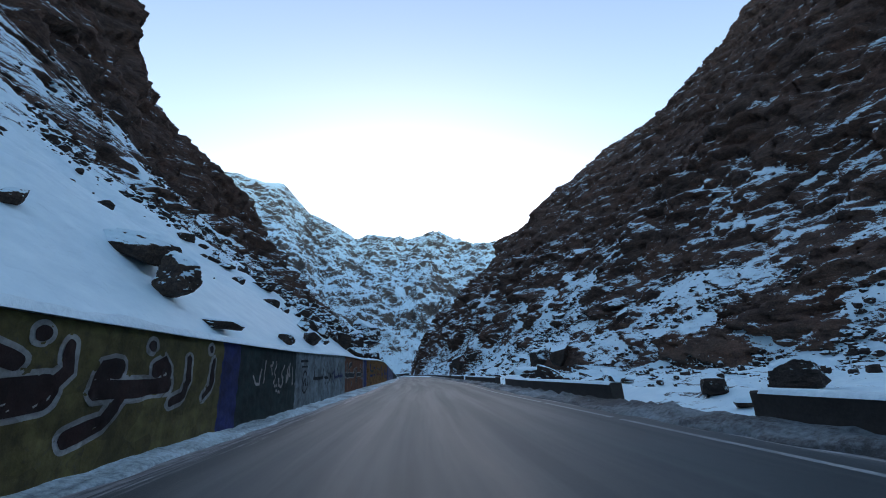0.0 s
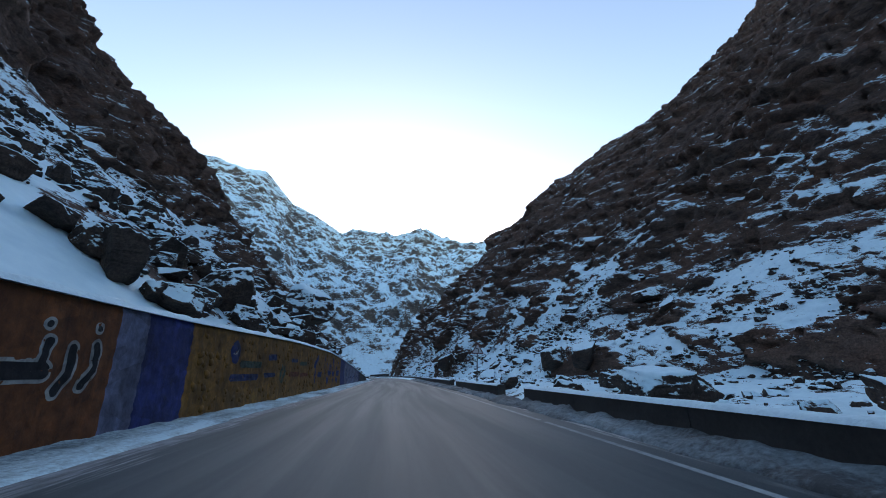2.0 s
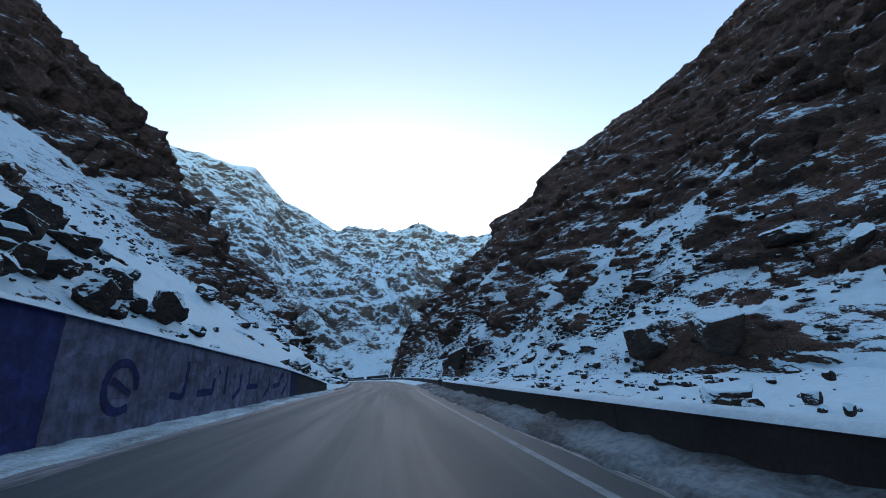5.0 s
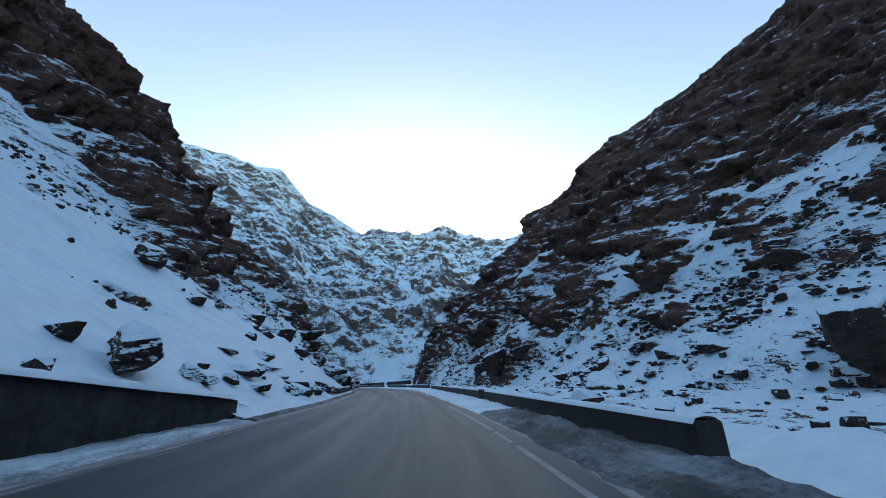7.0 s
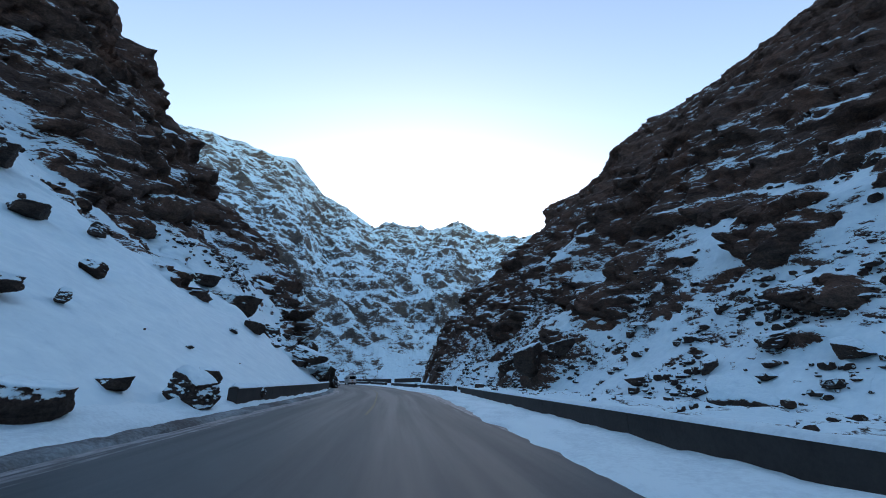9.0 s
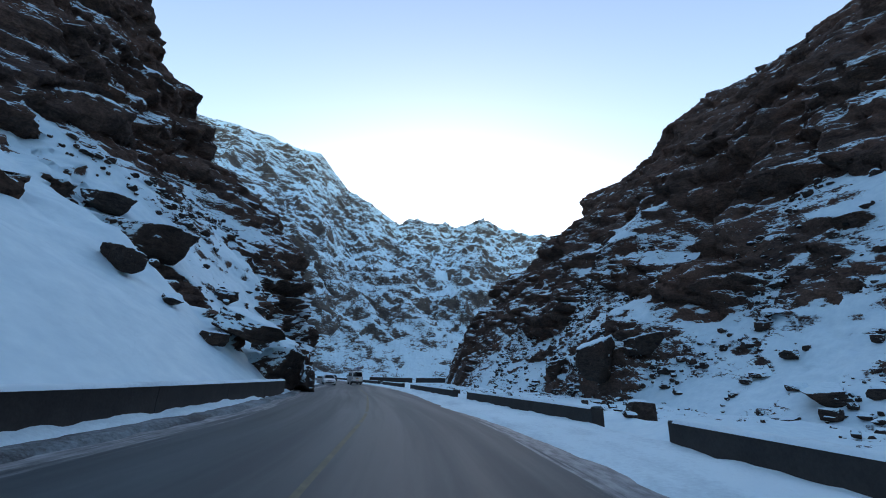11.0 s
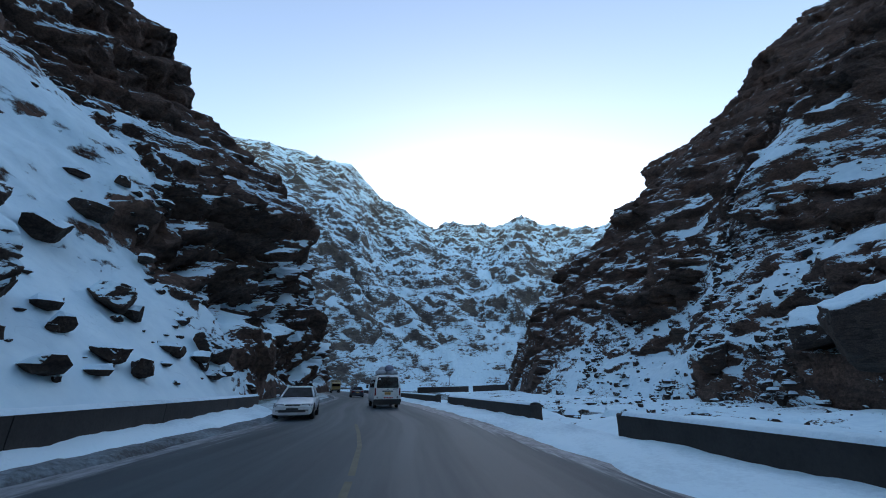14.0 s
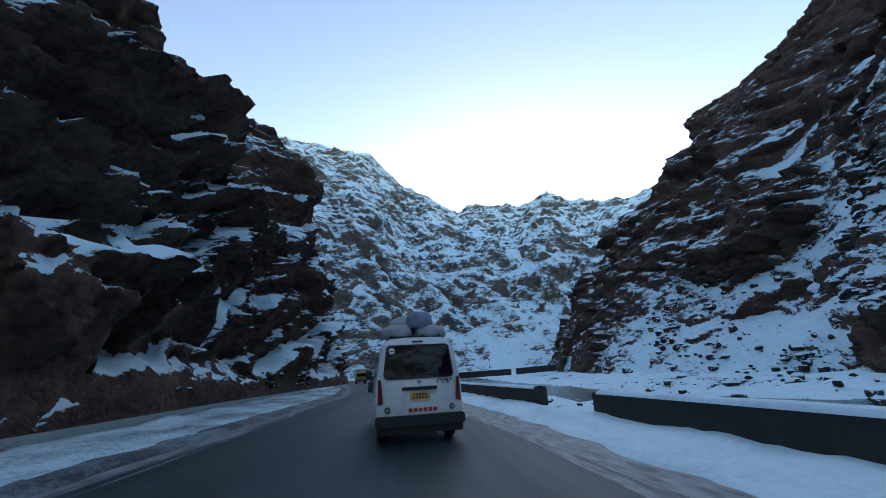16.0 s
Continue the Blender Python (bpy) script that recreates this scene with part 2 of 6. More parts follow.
CLIFF = snowy_rock("cliff_rock", (0.185, 0.122, 0.096), (0.052, 0.037, 0.032), (0.225, 0.118, 0.080), 0.50, 0.03, 1.0, 0.50, 0.8, 1.15, 0.36)
# distant haze is put into these rock colours: paler, with less contrast than cliff_rock
HAZED_CLIFF = snowy_rock("hazed_far_rock", (0.27, 0.235, 0.205), (0.12, 0.110, 0.105), (0.25, 0.20, 0.165), 0.46, 0.05, 2.1, 0.50, 0.7, 1.1)
BOULDER = snowy_rock("boulder_rock", (0.10, 0.074, 0.062), (0.026, 0.021, 0.019), (0.11, 0.066, 0.048), 0.36, 0.05, 0.30, 0.25, 0.5, 0.5)


def ground_snow(name, dirt, clean, amount, unit=1.0):
    """Ploughed snow, with grit and slush in it."""
    m, nt, b = shader(name)
    big, small = grain(nt, 0.8 / unit, 6, 0.6, (1, 0.35, 1)), grain(nt, 9 / unit, 6, 0.65)
    fac = maths(nt, "ADD", maths(nt, "MULTIPLY", big, 0.65), maths(nt, "MULTIPLY", small, 0.35))
    wire(nt, ramp(nt, fac, (amount - 0.10, dirt), (amount + 0.10, clean)), b.inputs["Base Color"])
    b.inputs["Roughness"].default_value = 0.75
    bumped(nt, b, maths(nt, "ADD", small, big), 0.6, 0.06)
    return m


CLEAN_SNOW = ground_snow("clean_snow", (0.47, 0.63, 0.70), (0.69, 0.86, 0.92), 0.42)
BANK_SNOW = ground_snow("bank_snow", (0.10, 0.13, 0.145), (0.55, 0.72, 0.78), 0.47)
SLUSH = ground_snow("grey_slush", (0.026, 0.032, 0.036), (0.21, 0.27, 0.30), 0.53)


# ---- helpers for things ----
def thing(name, label, category, group="", kind="", at=None):
    ob = new(name)
    ob.empty_display_size = 0.3
    if at is not None:
        ob.matrix_world = at
    return tagged(ob, label, category, group, kind)


def mesh_of(bm, name, material, flat=False):
    me = bpy.data.meshes.new(name)
    bm.to_mesh(me)
    bm.free()
    me.materials.append(material)
    if not flat:
        for p in me.polygons:
            p.use_smooth = True
    return me


def part(name, bm, material, parent, label="", flat=True):
    ob = new(name, mesh_of(bm, name, material, flat))
    ob.parent = parent
    return tagged(ob, label) if label else ob


def grid_mesh(name, X, Y, Z, material, shade=True, flip=False):
    rows, cols = X.shape
    me = bpy.data.meshes.new(name)
    n = np.arange(rows * cols).reshape(rows, cols)
    a, b, c, d = n[:-1, :-1].ravel(), n[1:, :-1].ravel(), n[1:, 1:].ravel(), n[:-1, 1:].ravel()
    quads = np.stack([a, d, c, b] if flip else [a, b, c, d], -1)
    me.vertices.add(rows * cols)
    me.vertices.foreach_set("co", np.stack([X, Y, Z], -1).ravel())
    me.loops.add(quads.size)
    me.loops.foreach_set("vertex_index", quads.ravel())
    me.polygons.add(len(quads))
    me.polygons.foreach_set("loop_start", np.arange(len(quads)) * 4)
    me.polygons.foreach_set("use_smooth", np.full(len(quads), shade))
    me.update()
    me.validate()
    me.materials.append(material)
    return me


def run_at(table, y, h):
    """How far back from its foot a slope stands at height h."""
    heights = np.array([0.0] + [row[0] for row in table])
    cols = np.stack([0 * y[:, 0]] + [row[1](y[:, 0]) for row in table], -1)
    return np.stack([np.interp(h[n], heights, cols[n]) for n in range(len(y))])


# sides of the gorge: foot lines, then how far back they stand at each height
left_foot = line((-96, -7.6), (0, -6.2), (18, -5.2), (34, -4.8), (50, -4.1), (81, -2.4), (118, -0.9), (133, 0.5), (150, 1.0), (162, 0.5), (180, -0.1), (196, -2.0), (208, -4.5), (223, -8.0), (237, -12.3), (246, -15.6), (258, -19.0), (278, -23.5), (290, -27.5), (303, -46), (323, -91), (355, -168), (411, -296))
right_foot = line((-96, 88), (84, 75), (109, 66), (132, 60), (162, 54), (192, 48), (238, 45), (285, 41), (320, 33), (348, 24), (376, 21), (410, 19.5), (478, 18), (518, 28), (550, 69), (606, 197))
LEFT = []
LEFT.append((4.8, line((-96, 6.4), (60, 6.1), (101, 5.4), (120, 6.3), (135, 7.1), (150, 7.8), (169, 7.8), (195, 7.0), (200, 6.5), (215, 5.1), (228, 4), (233, 2.4), (236, 0.2), (240, 0.2), (244, 0.6), (250, 0.8), (259, -1.6), (262, -1.0), (267, 0.0), (280, 0.8), (414, 0.8))))
LEFT.append((6.2, line((-96, 7.8), (60, 8.2), (101, 7.5), (120, 8.5), (135, 9.4), (150, 10.3), (169, 10.3), (195, 9.3), (200, 8.6), (215, 6.6), (228, 5.2), (233, 4.2), (236, 3.9), (240, 3.8), (243, 1.5), (245, 0.7), (250, 0.8), (256, 0), (259, -2.0), (262, -1.1), (280, 1.3), (414, 1.3))))
LEFT.append((9.6, line((-96, 11.2), (60, 13.3), (101, 12.6), (120, 13.9), (135, 15.0), (150, 16.6), (169, 16.6), (195, 15.0), (200, 13.8), (215, 10.2), (228, 8), (233, 5.6), (236, 4.6), (240, 4.5), (244, 0.9), (250, 0.9), (254, 2.5), (256, 1), (259, -2.6), (262, -1.3), (267, 0.8), (280, 2.4), (414, 2.4))))
LEFT.append((16, line((-96, 19.2), (51, 22.6), (101, 21.0), (120, 23.5), (135, 25.4), (150, 27.4), (169, 27.4), (195, 25.0), (200, 22.9), (215, 16.8), (228, 12.8), (233, 10.5), (236, 7), (240, 7.0), (244, 1.4), (250, 1.6), (254, 7), (256, 6), (259, 3.4), (262, 4.9), (267, 3.2), (291, 4.8), (414, 4.8))))
LEFT.append((22.4, line((-96, 25.6), (51, 30.6), (101, 28.2), (120, 31.6), (135, 34.3), (150, 37.0), (195, 33.8), (200, 31.1), (215, 23.2), (233, 18), (236, 15), (240, 13), (245, 5.5), (250, 5.0), (254, 13), (262, 12.9), (280, 6.5), (291, 7.2), (414, 7.2))))
LEFT.append((32, line((-96, 36.8), (51, 41.8), (101, 38.6), (120, 42.9), (135, 46.4), (150, 49.8), (195, 45.0), (200, 41.5), (215, 31.2), (227, 32.6), (242, 32.6), (251, 29.6), (259, 23.2), (262, 22.1), (267, 16.1), (278, 8.9), (414, 9.6))))
LEFT.append((48, line((-96, 52.8), (101, 56.2), (108, 57.5), (120, 62.8), (135, 65.6), (142, 68.6), (150, 69.6), (152, 68.2), (165, 64.9), (180, 63.3), (190, 59.7), (195, 59.2), (200, 54.6), (215, 40.6), (222, 43.3), (227, 46.0), (242, 47.8), (262, 36.5), (291, 15.2), (414, 15.2))))
LEFT.append((72, line((-96, 73.6), (51, 71.2), (101, 77.6), (108, 77.5), (120, 83.4), (135, 87.1), (142, 95.9), (150, 101.1), (152, 98.1), (165, 90.6), (180, 86.2), (190, 83.3), (195, 81.9), (200, 77.0), (215, 62.6), (222, 63.8), (235, 64.0), (242, 60.3), (259, 51.2), (262, 50.4), (280, 45.3), (291, 48.0), (414, 41.6))))
LEFT.append((96, line((-96, 86.4), (60, 84.4), (101, 89.6), (108, 88.6), (120, 92.8), (135, 92.2), (142, 108.4), (150, 122.2), (152, 118.7), (165, 107.8), (180, 99.7), (190, 94.2), (195, 91.5), (200, 90.0), (215, 85.8), (222, 87.9), (235, 89.6), (242, 83.3), (251, 75.2), (262, 71.9), (278, 67.2), (291, 73.6), (414, 64.0))))
LEFT.append((128, line((-96, 99.2), (60, 104.0), (101, 112.0), (108, 107.9), (120, 107.0), (135, 98.6), (142, 123.3), (150, 146.7), (152, 143.3), (165, 133.1), (180, 125.7), (190, 120.7), (200, 115.8), (215, 110.0), (222, 103.5), (227, 99.6), (242, 93.3), (251, 89.6), (262, 94.0), (267, 96.0), (278, 88.0), (291, 92.8), (414, 92.8))))
LEFT.append((176, line((-96, 122.0), (60, 136.0), (101, 144.0), (108, 135.7), (120, 127.4), (135, 110.0), (142, 142.9), (150, 175.7), (152, 173.4), (165, 170.7), (169, 171.0), (180, 165.5), (190, 160.5), (195, 158.0), (200, 152.2), (215, 135.0), (222, 130.5), (227, 128.0), (242, 138.0), (259, 138.0), (262, 140.2), (267, 144.0), (278, 125.0), (291, 134.0), (414, 141.0))))
LEFT.append((240, line((-96, 154.0), (101, 179.0), (108, 172.7), (120, 168.0), (135, 155.0), (142, 181.8), (150, 207.7), (152, 205.7), (165, 205.1), (169, 206.0), (180, 201.8), (190, 202.9), (195, 201.0), (200, 196.5), (215, 182.9), (222, 180.6), (227, 179.0), (242, 189.0), (251, 186.0), (262, 192.2), (267, 195.0), (278, 179.0), (291, 189.0), (414, 200.0))))
LEFT.append((320, line((-96, 192.0), (101, 218.0), (108, 212.8), (120, 209.8), (135, 199.0), (142, 220.2), (150, 239.7), (152, 238.5), (165, 242.6), (169, 245.0), (180, 243.3), (190, 246.8), (195, 246.0), (200, 242.4), (215, 231.5), (222, 228.9), (235, 224.0), (242, 224.0), (262, 240.3), (291, 264.0), (414, 259.0))))
LEFT.append((432, line((-96, 256.0), (101, 282.0), (108, 277.2), (120, 274.9), (135, 265.0), (142, 285.3), (150, 303.7), (152, 303.1), (165, 311.3), (169, 315.0), (180, 308.9), (190, 308.3), (200, 302.8), (215, 297.9), (222, 297.4), (242, 296.0), (262, 312.3), (291, 336.0), (414, 328.0))))
RIGHT = []
RIGHT.append((4.8, line((-96, 4.0), (132, 4.0), (162, 4.8), (185, 8.0), (210, 8.0), (230, 7.4), (240, 7.4), (254, 1.6), (294, 3.2), (308, 5.4), (345, 4.5), (350, 4.1), (365, 2.9), (382, 1.6), (478, 2.4), (606, 2.4))))
RIGHT.append((9.6, line((-96, 8.0), (95, 8.4), (162, 11.2), (185, 14.4), (210, 14.4), (230, 13.2), (240, 13.2), (254, 4.0), (294, 6.4), (308, 11.2), (345, 10.5), (350, 9.6), (365, 7.0), (382, 4.0), (478, 5.6), (606, 5.6))))
RIGHT.append((16, line((-96, 14.4), (84, 14.4), (132, 22.4), (162, 19.2), (185, 24.0), (210, 20.8), (230, 19.1), (240, 19.1), (254, 8.0), (294, 9.6), (308, 15.6), (345, 17.0), (350, 15.8), (365, 12.1), (382, 8.0), (478, 9.6), (606, 9.6))))
RIGHT.append((22.4, line((-96, 20.8), (84, 20.8), (132, 33.6), (162, 25.6), (185, 28.8), (210, 25.6), (230, 23.6), (240, 23.6), (254, 12.8), (294, 14.4), (308, 20.8), (342, 23.6), (350, 21.1), (365, 16.5), (382, 11.2), (478, 12.8), (606, 12.8))))
RIGHT.append((32, line((-96, 32.0), (84, 32.0), (132, 43.2), (162, 35.2), (185, 35.2), (210, 32.0), (230, 29.4), (240, 29.4), (250, 21.6), (258, 29.2), (272, 29.2), (285, 19.2), (294, 19.2), (308, 27.0), (342, 33.2), (350, 29.8), (365, 23.3), (382, 16.0), (478, 19.2), (606, 19.2))))
RIGHT.append((48, line((-96, 48.0), (84, 48.0), (95, 52.4), (132, 52.8), (162, 49.6), (185, 52.8), (210, 54.4), (230, 44.8), (240, 39.9), (250, 35.1), (258, 49.9), (272, 48.2), (285, 26.7), (294, 25.6), (308, 36.2), (342, 49.2), (350, 45.1), (365, 37.5), (382, 28.8), (478, 30.4), (606, 30.4))))
RIGHT.append((72, line((-96, 70.4), (95, 71.0), (132, 68.8), (162, 70.4), (210, 78.6), (230, 67.4), (240, 61.8), (254, 53.9), (294, 49.4), (342, 70.2), (350, 66.4), (365, 59.2), (382, 51.0), (478, 53.6), (606, 52.8))))
RIGHT.append((96, line((-96, 86.4), (132, 86.4), (162, 96.0), (210, 101.8), (230, 90.3), (240, 84.5), (254, 76.4), (294, 74.6), (342, 91.8), (350, 86.9), (365, 80.7), (382, 75.2), (606, 75.2))))
RIGHT.append((128, line((-96, 106.0), (95, 106.0), (132, 109.0), (162, 131.0), (210, 129.8), (230, 122.5), (240, 118.8), (258, 112.2), (294, 112.4), (342, 128.7), (350, 123.7), (365, 118.2), (382, 114.1), (478, 108.7), (606, 102.0))))
RIGHT.append((176, line((-96, 136.0), (95, 142.0), (132, 147.0), (162, 173.0), (185, 176.0), (230, 166.0), (240, 163.8), (258, 159.8), (294, 162.8), (345, 168.5), (350, 165.4), (365, 161.3), (400, 158.0), (437, 165.0), (478, 150.2), (606, 141.0))))
RIGHT.append((240, line((-96, 184.0), (132, 195.0), (162, 224.0), (185, 232.0), (230, 233.9), (240, 232.1), (258, 228.9), (345, 237.8), (350, 233.5), (365, 227.8), (478, 226.6), (606, 214.0))))
RIGHT.append((320, line((-96, 240.0), (95, 245.0), (132, 253.0), (162, 280.0), (185, 293.7), (230, 303.0), (240, 302.1), (258, 300.5), (308, 335.0), (345, 349.0), (350, 352.0), (365, 360.9), (382, 371.0), (478, 320.8), (606, 304.0))))
RIGHT.append((432, line((-96, 328.0), (95, 332.0), (132, 344.0), (185, 387.6), (210, 411.8), (230, 407.0), (240, 404.6), (254, 401.3), (345, 502.6), (350, 507.5), (365, 522.4), (382, 539.2), (478, 502.7), (606, 480.0))))
# height over the foot at which bare cliff takes over from snow-covered scree
left_cliff = line((-96, 72), (51, 67), (101, 77), (131, 83), (169, 77), (195, 56), (203, 36), (211, 25), (220, 24), (235, 34), (248, 44), (262, 40), (280, 18), (300, 4), (480, 0))
right_cliff = line((-96, 22), (84, 22), (116, 27), (147, 32), (160, 34), (175, 44), (211, 46), (235, 48), (244, 38), (253, 24), (266, 24), (280, 50), (300, 66), (340, 60), (356, 20), (366, 3), (620, 3))
# outcrops in the scree: along the road, height, half length, half height, depth
LEFT_CROPS = [(202.5, 3.5, 5, 4.5, 1.2), (231, 8, 3, 2.5, 1.5), (150, 34, 8, 4, 3), (110, 40, 9, 5, 3), (70, 30, 8, 4, 3), (201, 30, 5, 11, 3), (190, 17, 5, 8, 2.5)]
RIGHT_CROPS = [(372, 8, 9, 8, 6), (392, 22, 10, 9, 7), (415, 12, 10, 12, 7), (440, 44, 13, 10, 7), (405, 60, 12, 9, 8), (452, 20, 9, 12, 6), (425, 92, 14, 12, 9), (372, 78, 12, 9, 7), (146, 5, 8, 7, 6), (132, 3, 8, 5, 4), (148, 25, 9, 5, 4), (130, 18, 9, 4, 4), (193, 15, 6, 3, 3)]
RIGHT_CROPS += [(207, 32, 9, 8, 4), (250, 25, 14, 4, 5), (263, 30, 26, 5, 5), (257, 6, 12, 6.5, 5), (262, 18, 10, 4, 4), (176, 23, 6, 2, 2), (84, 5, 9, 5, 4), (96, 6, 6, 4, 3), (78, 12, 12, 5, 3), (68, 8, 8, 5, 3), (66, 20, 10, 5, 3), (330, 34, 20, 14, 6), (283, 5, 5, 5, 3), (225, 44, 9, 5, 4)]
# where the rock stands out (+) or back (-): along the road, height, half length, half height, metres
LEFT_BULGES = [(215, 31, 9, 7, 3), (224, 158, 16, 30, -17), (242, 160, 8, 14, -6), (280, 125, 12, 40, 8), (279, 88, 9, 9, 3), (250, 119, 9, 12, 5), (239, 5.2, 3.5, 1.0, 1.1), (243, 11.5, 3.0, 1.2, 1.2), (248, 19, 4, 1.5, 1.0)]
RIGHT_BULGES = [(372, 242, 26, 28, -26), (312, 263, 22, 26, -18), (255, 195, 14, 28, -11), (254, 288, 14, 22, -13), (384, 172, 14, 16, 10), (390, 202, 12, 12, 10), (502, 174, 20, 14, 17), (421, 88, 16, 14, -12), (345, 235, 12, 14, -8)]
# snow lying on ledges in the cliffs: along the road, height, half length, half height
LEFT_DRIFTS = [(245, 58, 14, 5), (240, 74, 14, 5), (255, 76, 12, 5), (250, 92, 12, 5), (60, 62, 16, 3), (90, 78, 14, 3), (200, 60, 14, 4), (232, 66, 12, 4), (250, 52, 10, 4), (262, 62, 10, 3), (188, 70, 14, 3)]
RIGHT_DRIFTS = [(129, 70, 12, 3.5), (105, 43, 9, 3), (78, 51, 14, 3.5), (188, 44, 22, 3), (341, 62, 18, 5), (262, 38, 26, 3.0), (285, 60, 14, 3), (100, 62, 16, 2.5), (160, 50, 10, 2.5), (310, 48, 14, 4), (225, 58, 14, 3), (360, 90, 14, 4)]
SIDES, STONY = {}, {}


def ledges(bed, tall, lo, hi):
    k = bed / tall
    return (np.floor(k) + smooth(k - np.floor(k), lo, hi)) * tall - bed


def gorge_side(name, foot, table, cliff, crops, bulges, drifts, side, ys, base, tops, lowest, craggy, rocky, fresh, seed, label):
    hs = [0.0]
    while hs[-1] < tops:
        hs.append(hs[-1] + min(2.0, lowest + hs[-1] * 0.0115))
    Y, H = np.meshgrid(ys, np.array(hs), indexing="ij")
    back = run_at(table, Y, H)
    for y, h, ry, rh, out in bulges:
        back = back - out * np.exp(-(((Y - y) / ry) ** 2) - ((H - h) / rh) ** 2)
    X = foot(Y) + side * back
    Z = base(Y) + H
    wx, wy, wz = (5.5 * fractal(X / 24, Y / 24, Z / 24, 4, seed + n) for n in (70, 75, 80))
    # bare cliff, and outcrops in the scree below it
    patch = fractal(X / 30, Y / 30, Z / 20, 4, seed + 40)
    bare = smooth(H + 16 * patch * smooth(H, 3, 30) - cliff(Y), -7, 9)
    crop = smooth(fractal((X + wx) / 15, (Y + wy) / 15, Z / 8, 4, seed + 50) - rocky(Y), 0, 0.08) * smooth(H, 3, 9) * (1 - bare) * 0.8
    swell, block = 0 * H, 0 * H
    ragged = 0.7 * fractal(X / 4, Y / 4, Z / 3, 3, seed + 52)
    for y, h, ry, rh, deep in crops:
        g = smooth(1 - ((Y - y) / ry) ** 2 - ((H - h - 0.25 * (Y - y)) / rh) ** 2 + 0.8 * ragged, 0.0, 0.3)
        crop = np.maximum(crop, g)
        swell = np.maximum(swell, g * deep * 0.8)
        block = np.maximum(block, g)
    hard = np.maximum(np.clip(bare + crop, 0, 1), craggy(Y) * smooth(H, 0.3, 2.5) * (1 - smooth(H, 20, 32)))
    # tilted beds, more and less broken, that step back
    bed = Z + wz - 0.32 * Y - side * 0.05 * X
    bed = bed + 5 * soft_noise(X / 60, Y / 60, bed / 17, seed + 6)
    broken = np.clip(2.4 * fractal(X / 41, Y / 41, Z / 26, 3, seed + 45) + 0.5, 0.04, 1.5)
    bed2 = bed + 2.2 * soft_noise(X / 8, Y / 8, Z / 8, seed + 7)
    bed3 = bed + 0.7 * soft_noise(X / 2.6, Y / 2.6, Z / 2.6, seed + 8)
    v1, e1 = blocks((X + wx) / 15, (Y + wy) / 15, bed / 10, seed + 9)
    v2, e2 = blocks((X + wx) / 5.5, (Y + wy) / 5.5, bed / 3.6, seed + 19)
    v3, e3 = blocks((X + 0.3 * wx) / 2.1, (Y + 0.3 * wy) / 2.1, bed / 1.4, seed + 29)
    v4, e4 = blocks((X + 0.1 * wx) / 0.95, (Y + 0.1 * wy) / 0.95, bed / 0.6, seed + 39)
    rib = (ridged((Y + wy * 2) / 40, Z / 110, 0.5, 4, seed + 33, 0.55) - 0.45) * 9.0
    fold = (ridged((X + Y) / 16 + wx / 20, Z / 26, 0.3, 4, seed + 36, 0.6) - 0.5) * 5.0
    push = rib + fold - broken * (ledges(bed, 12, 0.15, 0.62) * 0.42 + ledges(bed2, 4.6, 0.2, 0.65) * 0.36) - ledges(bed3, 1.35, 0.25, 0.7) * 0.45 * np.clip(1.8 * fractal(X / 26, Y / 26, Z / 17, 3, seed + 47) + 0.3, 0, 1)
    push = push + (v1 - 0.5) * 4.5 + np.minimum(e1, 0.2) * 5 + (v2 - 0.5) * 2.2 + np.minimum(e2, 0.15) * 2 + (v3 - 0.5) * 0.75 - 1.6
    grow = smooth(H, 0.0, 12) * (0.35 + 0.65 * smooth(H, 8, 60))
    rim = craggy(Y) * smooth(H, 0.3, 2.5) * (1 - smooth(H, 20, 32))
    crag = -ledges(bed2, 5.5, 0.35, 0.62) * 0.75 - ledges(bed3, 1.9, 0.36, 0.60) * 0.62 - ledges(bed3 + 0.3 * soft_noise(X, Y, Z, seed + 91), 0.75, 0.3, 0.6) * 0.45 + (v2 - 0.5) * 2.6 + (v3 - 0.5) * 1.4 + (v4 - 0.5) * 0.7 + fold * 0.3 - 1.5
    push = push * hard * np.maximum(grow, 0.85 * crop * smooth(H, 1, 5)) + swell
    push = push * (1 - rim) + crag * rim * hard
    push = np.minimum(push, 0.45 * np.maximum(back, 0) + 1.0 - 0.3 * rim)
    lumps = 2.0 * fractal(X / 22, Y / 22, Z / 22, 3, seed + 61) + 0.34 * fractal(X / 2.4, Y / 2.4, Z / 2.4, 4, seed + 63)
    soft = lumps * smooth(H, 0.5, 9) * (1 - hard)
    X = X - side * (push + soft * 0.6)
    Z = Z + push * 0.12 + soft * 0.5
    me = grid_mesh(name, X, Y, Z, CLIFF, True, side > 0)
    bare = bare * (1 + 0.6 * smooth(H, 55, 120)) - (0.45 * craggy(Y) * smooth(H, 3, 6) * (1 - smooth(H, 30, 40)) if side < 0 else 0)
    for y, h, ry, rh in drifts:
        bare = bare - 1.1 * np.exp(-(((Y - y) / ry) ** 2) - ((H - h - 0.32 * (Y - y) + 2 * ragged) / rh) ** 2) * np.clip(bare, 0, 1)
    me.attributes.new("bare", "FLOAT", "POINT").data.foreach_set("value", np.ascontiguousarray(np.where(block + crop > 0.02, np.maximum(bare, np.maximum(0.8 * crop, (1.15 if side > 0 else 0.8) * block)), bare).ravel(), dtype=np.float32))
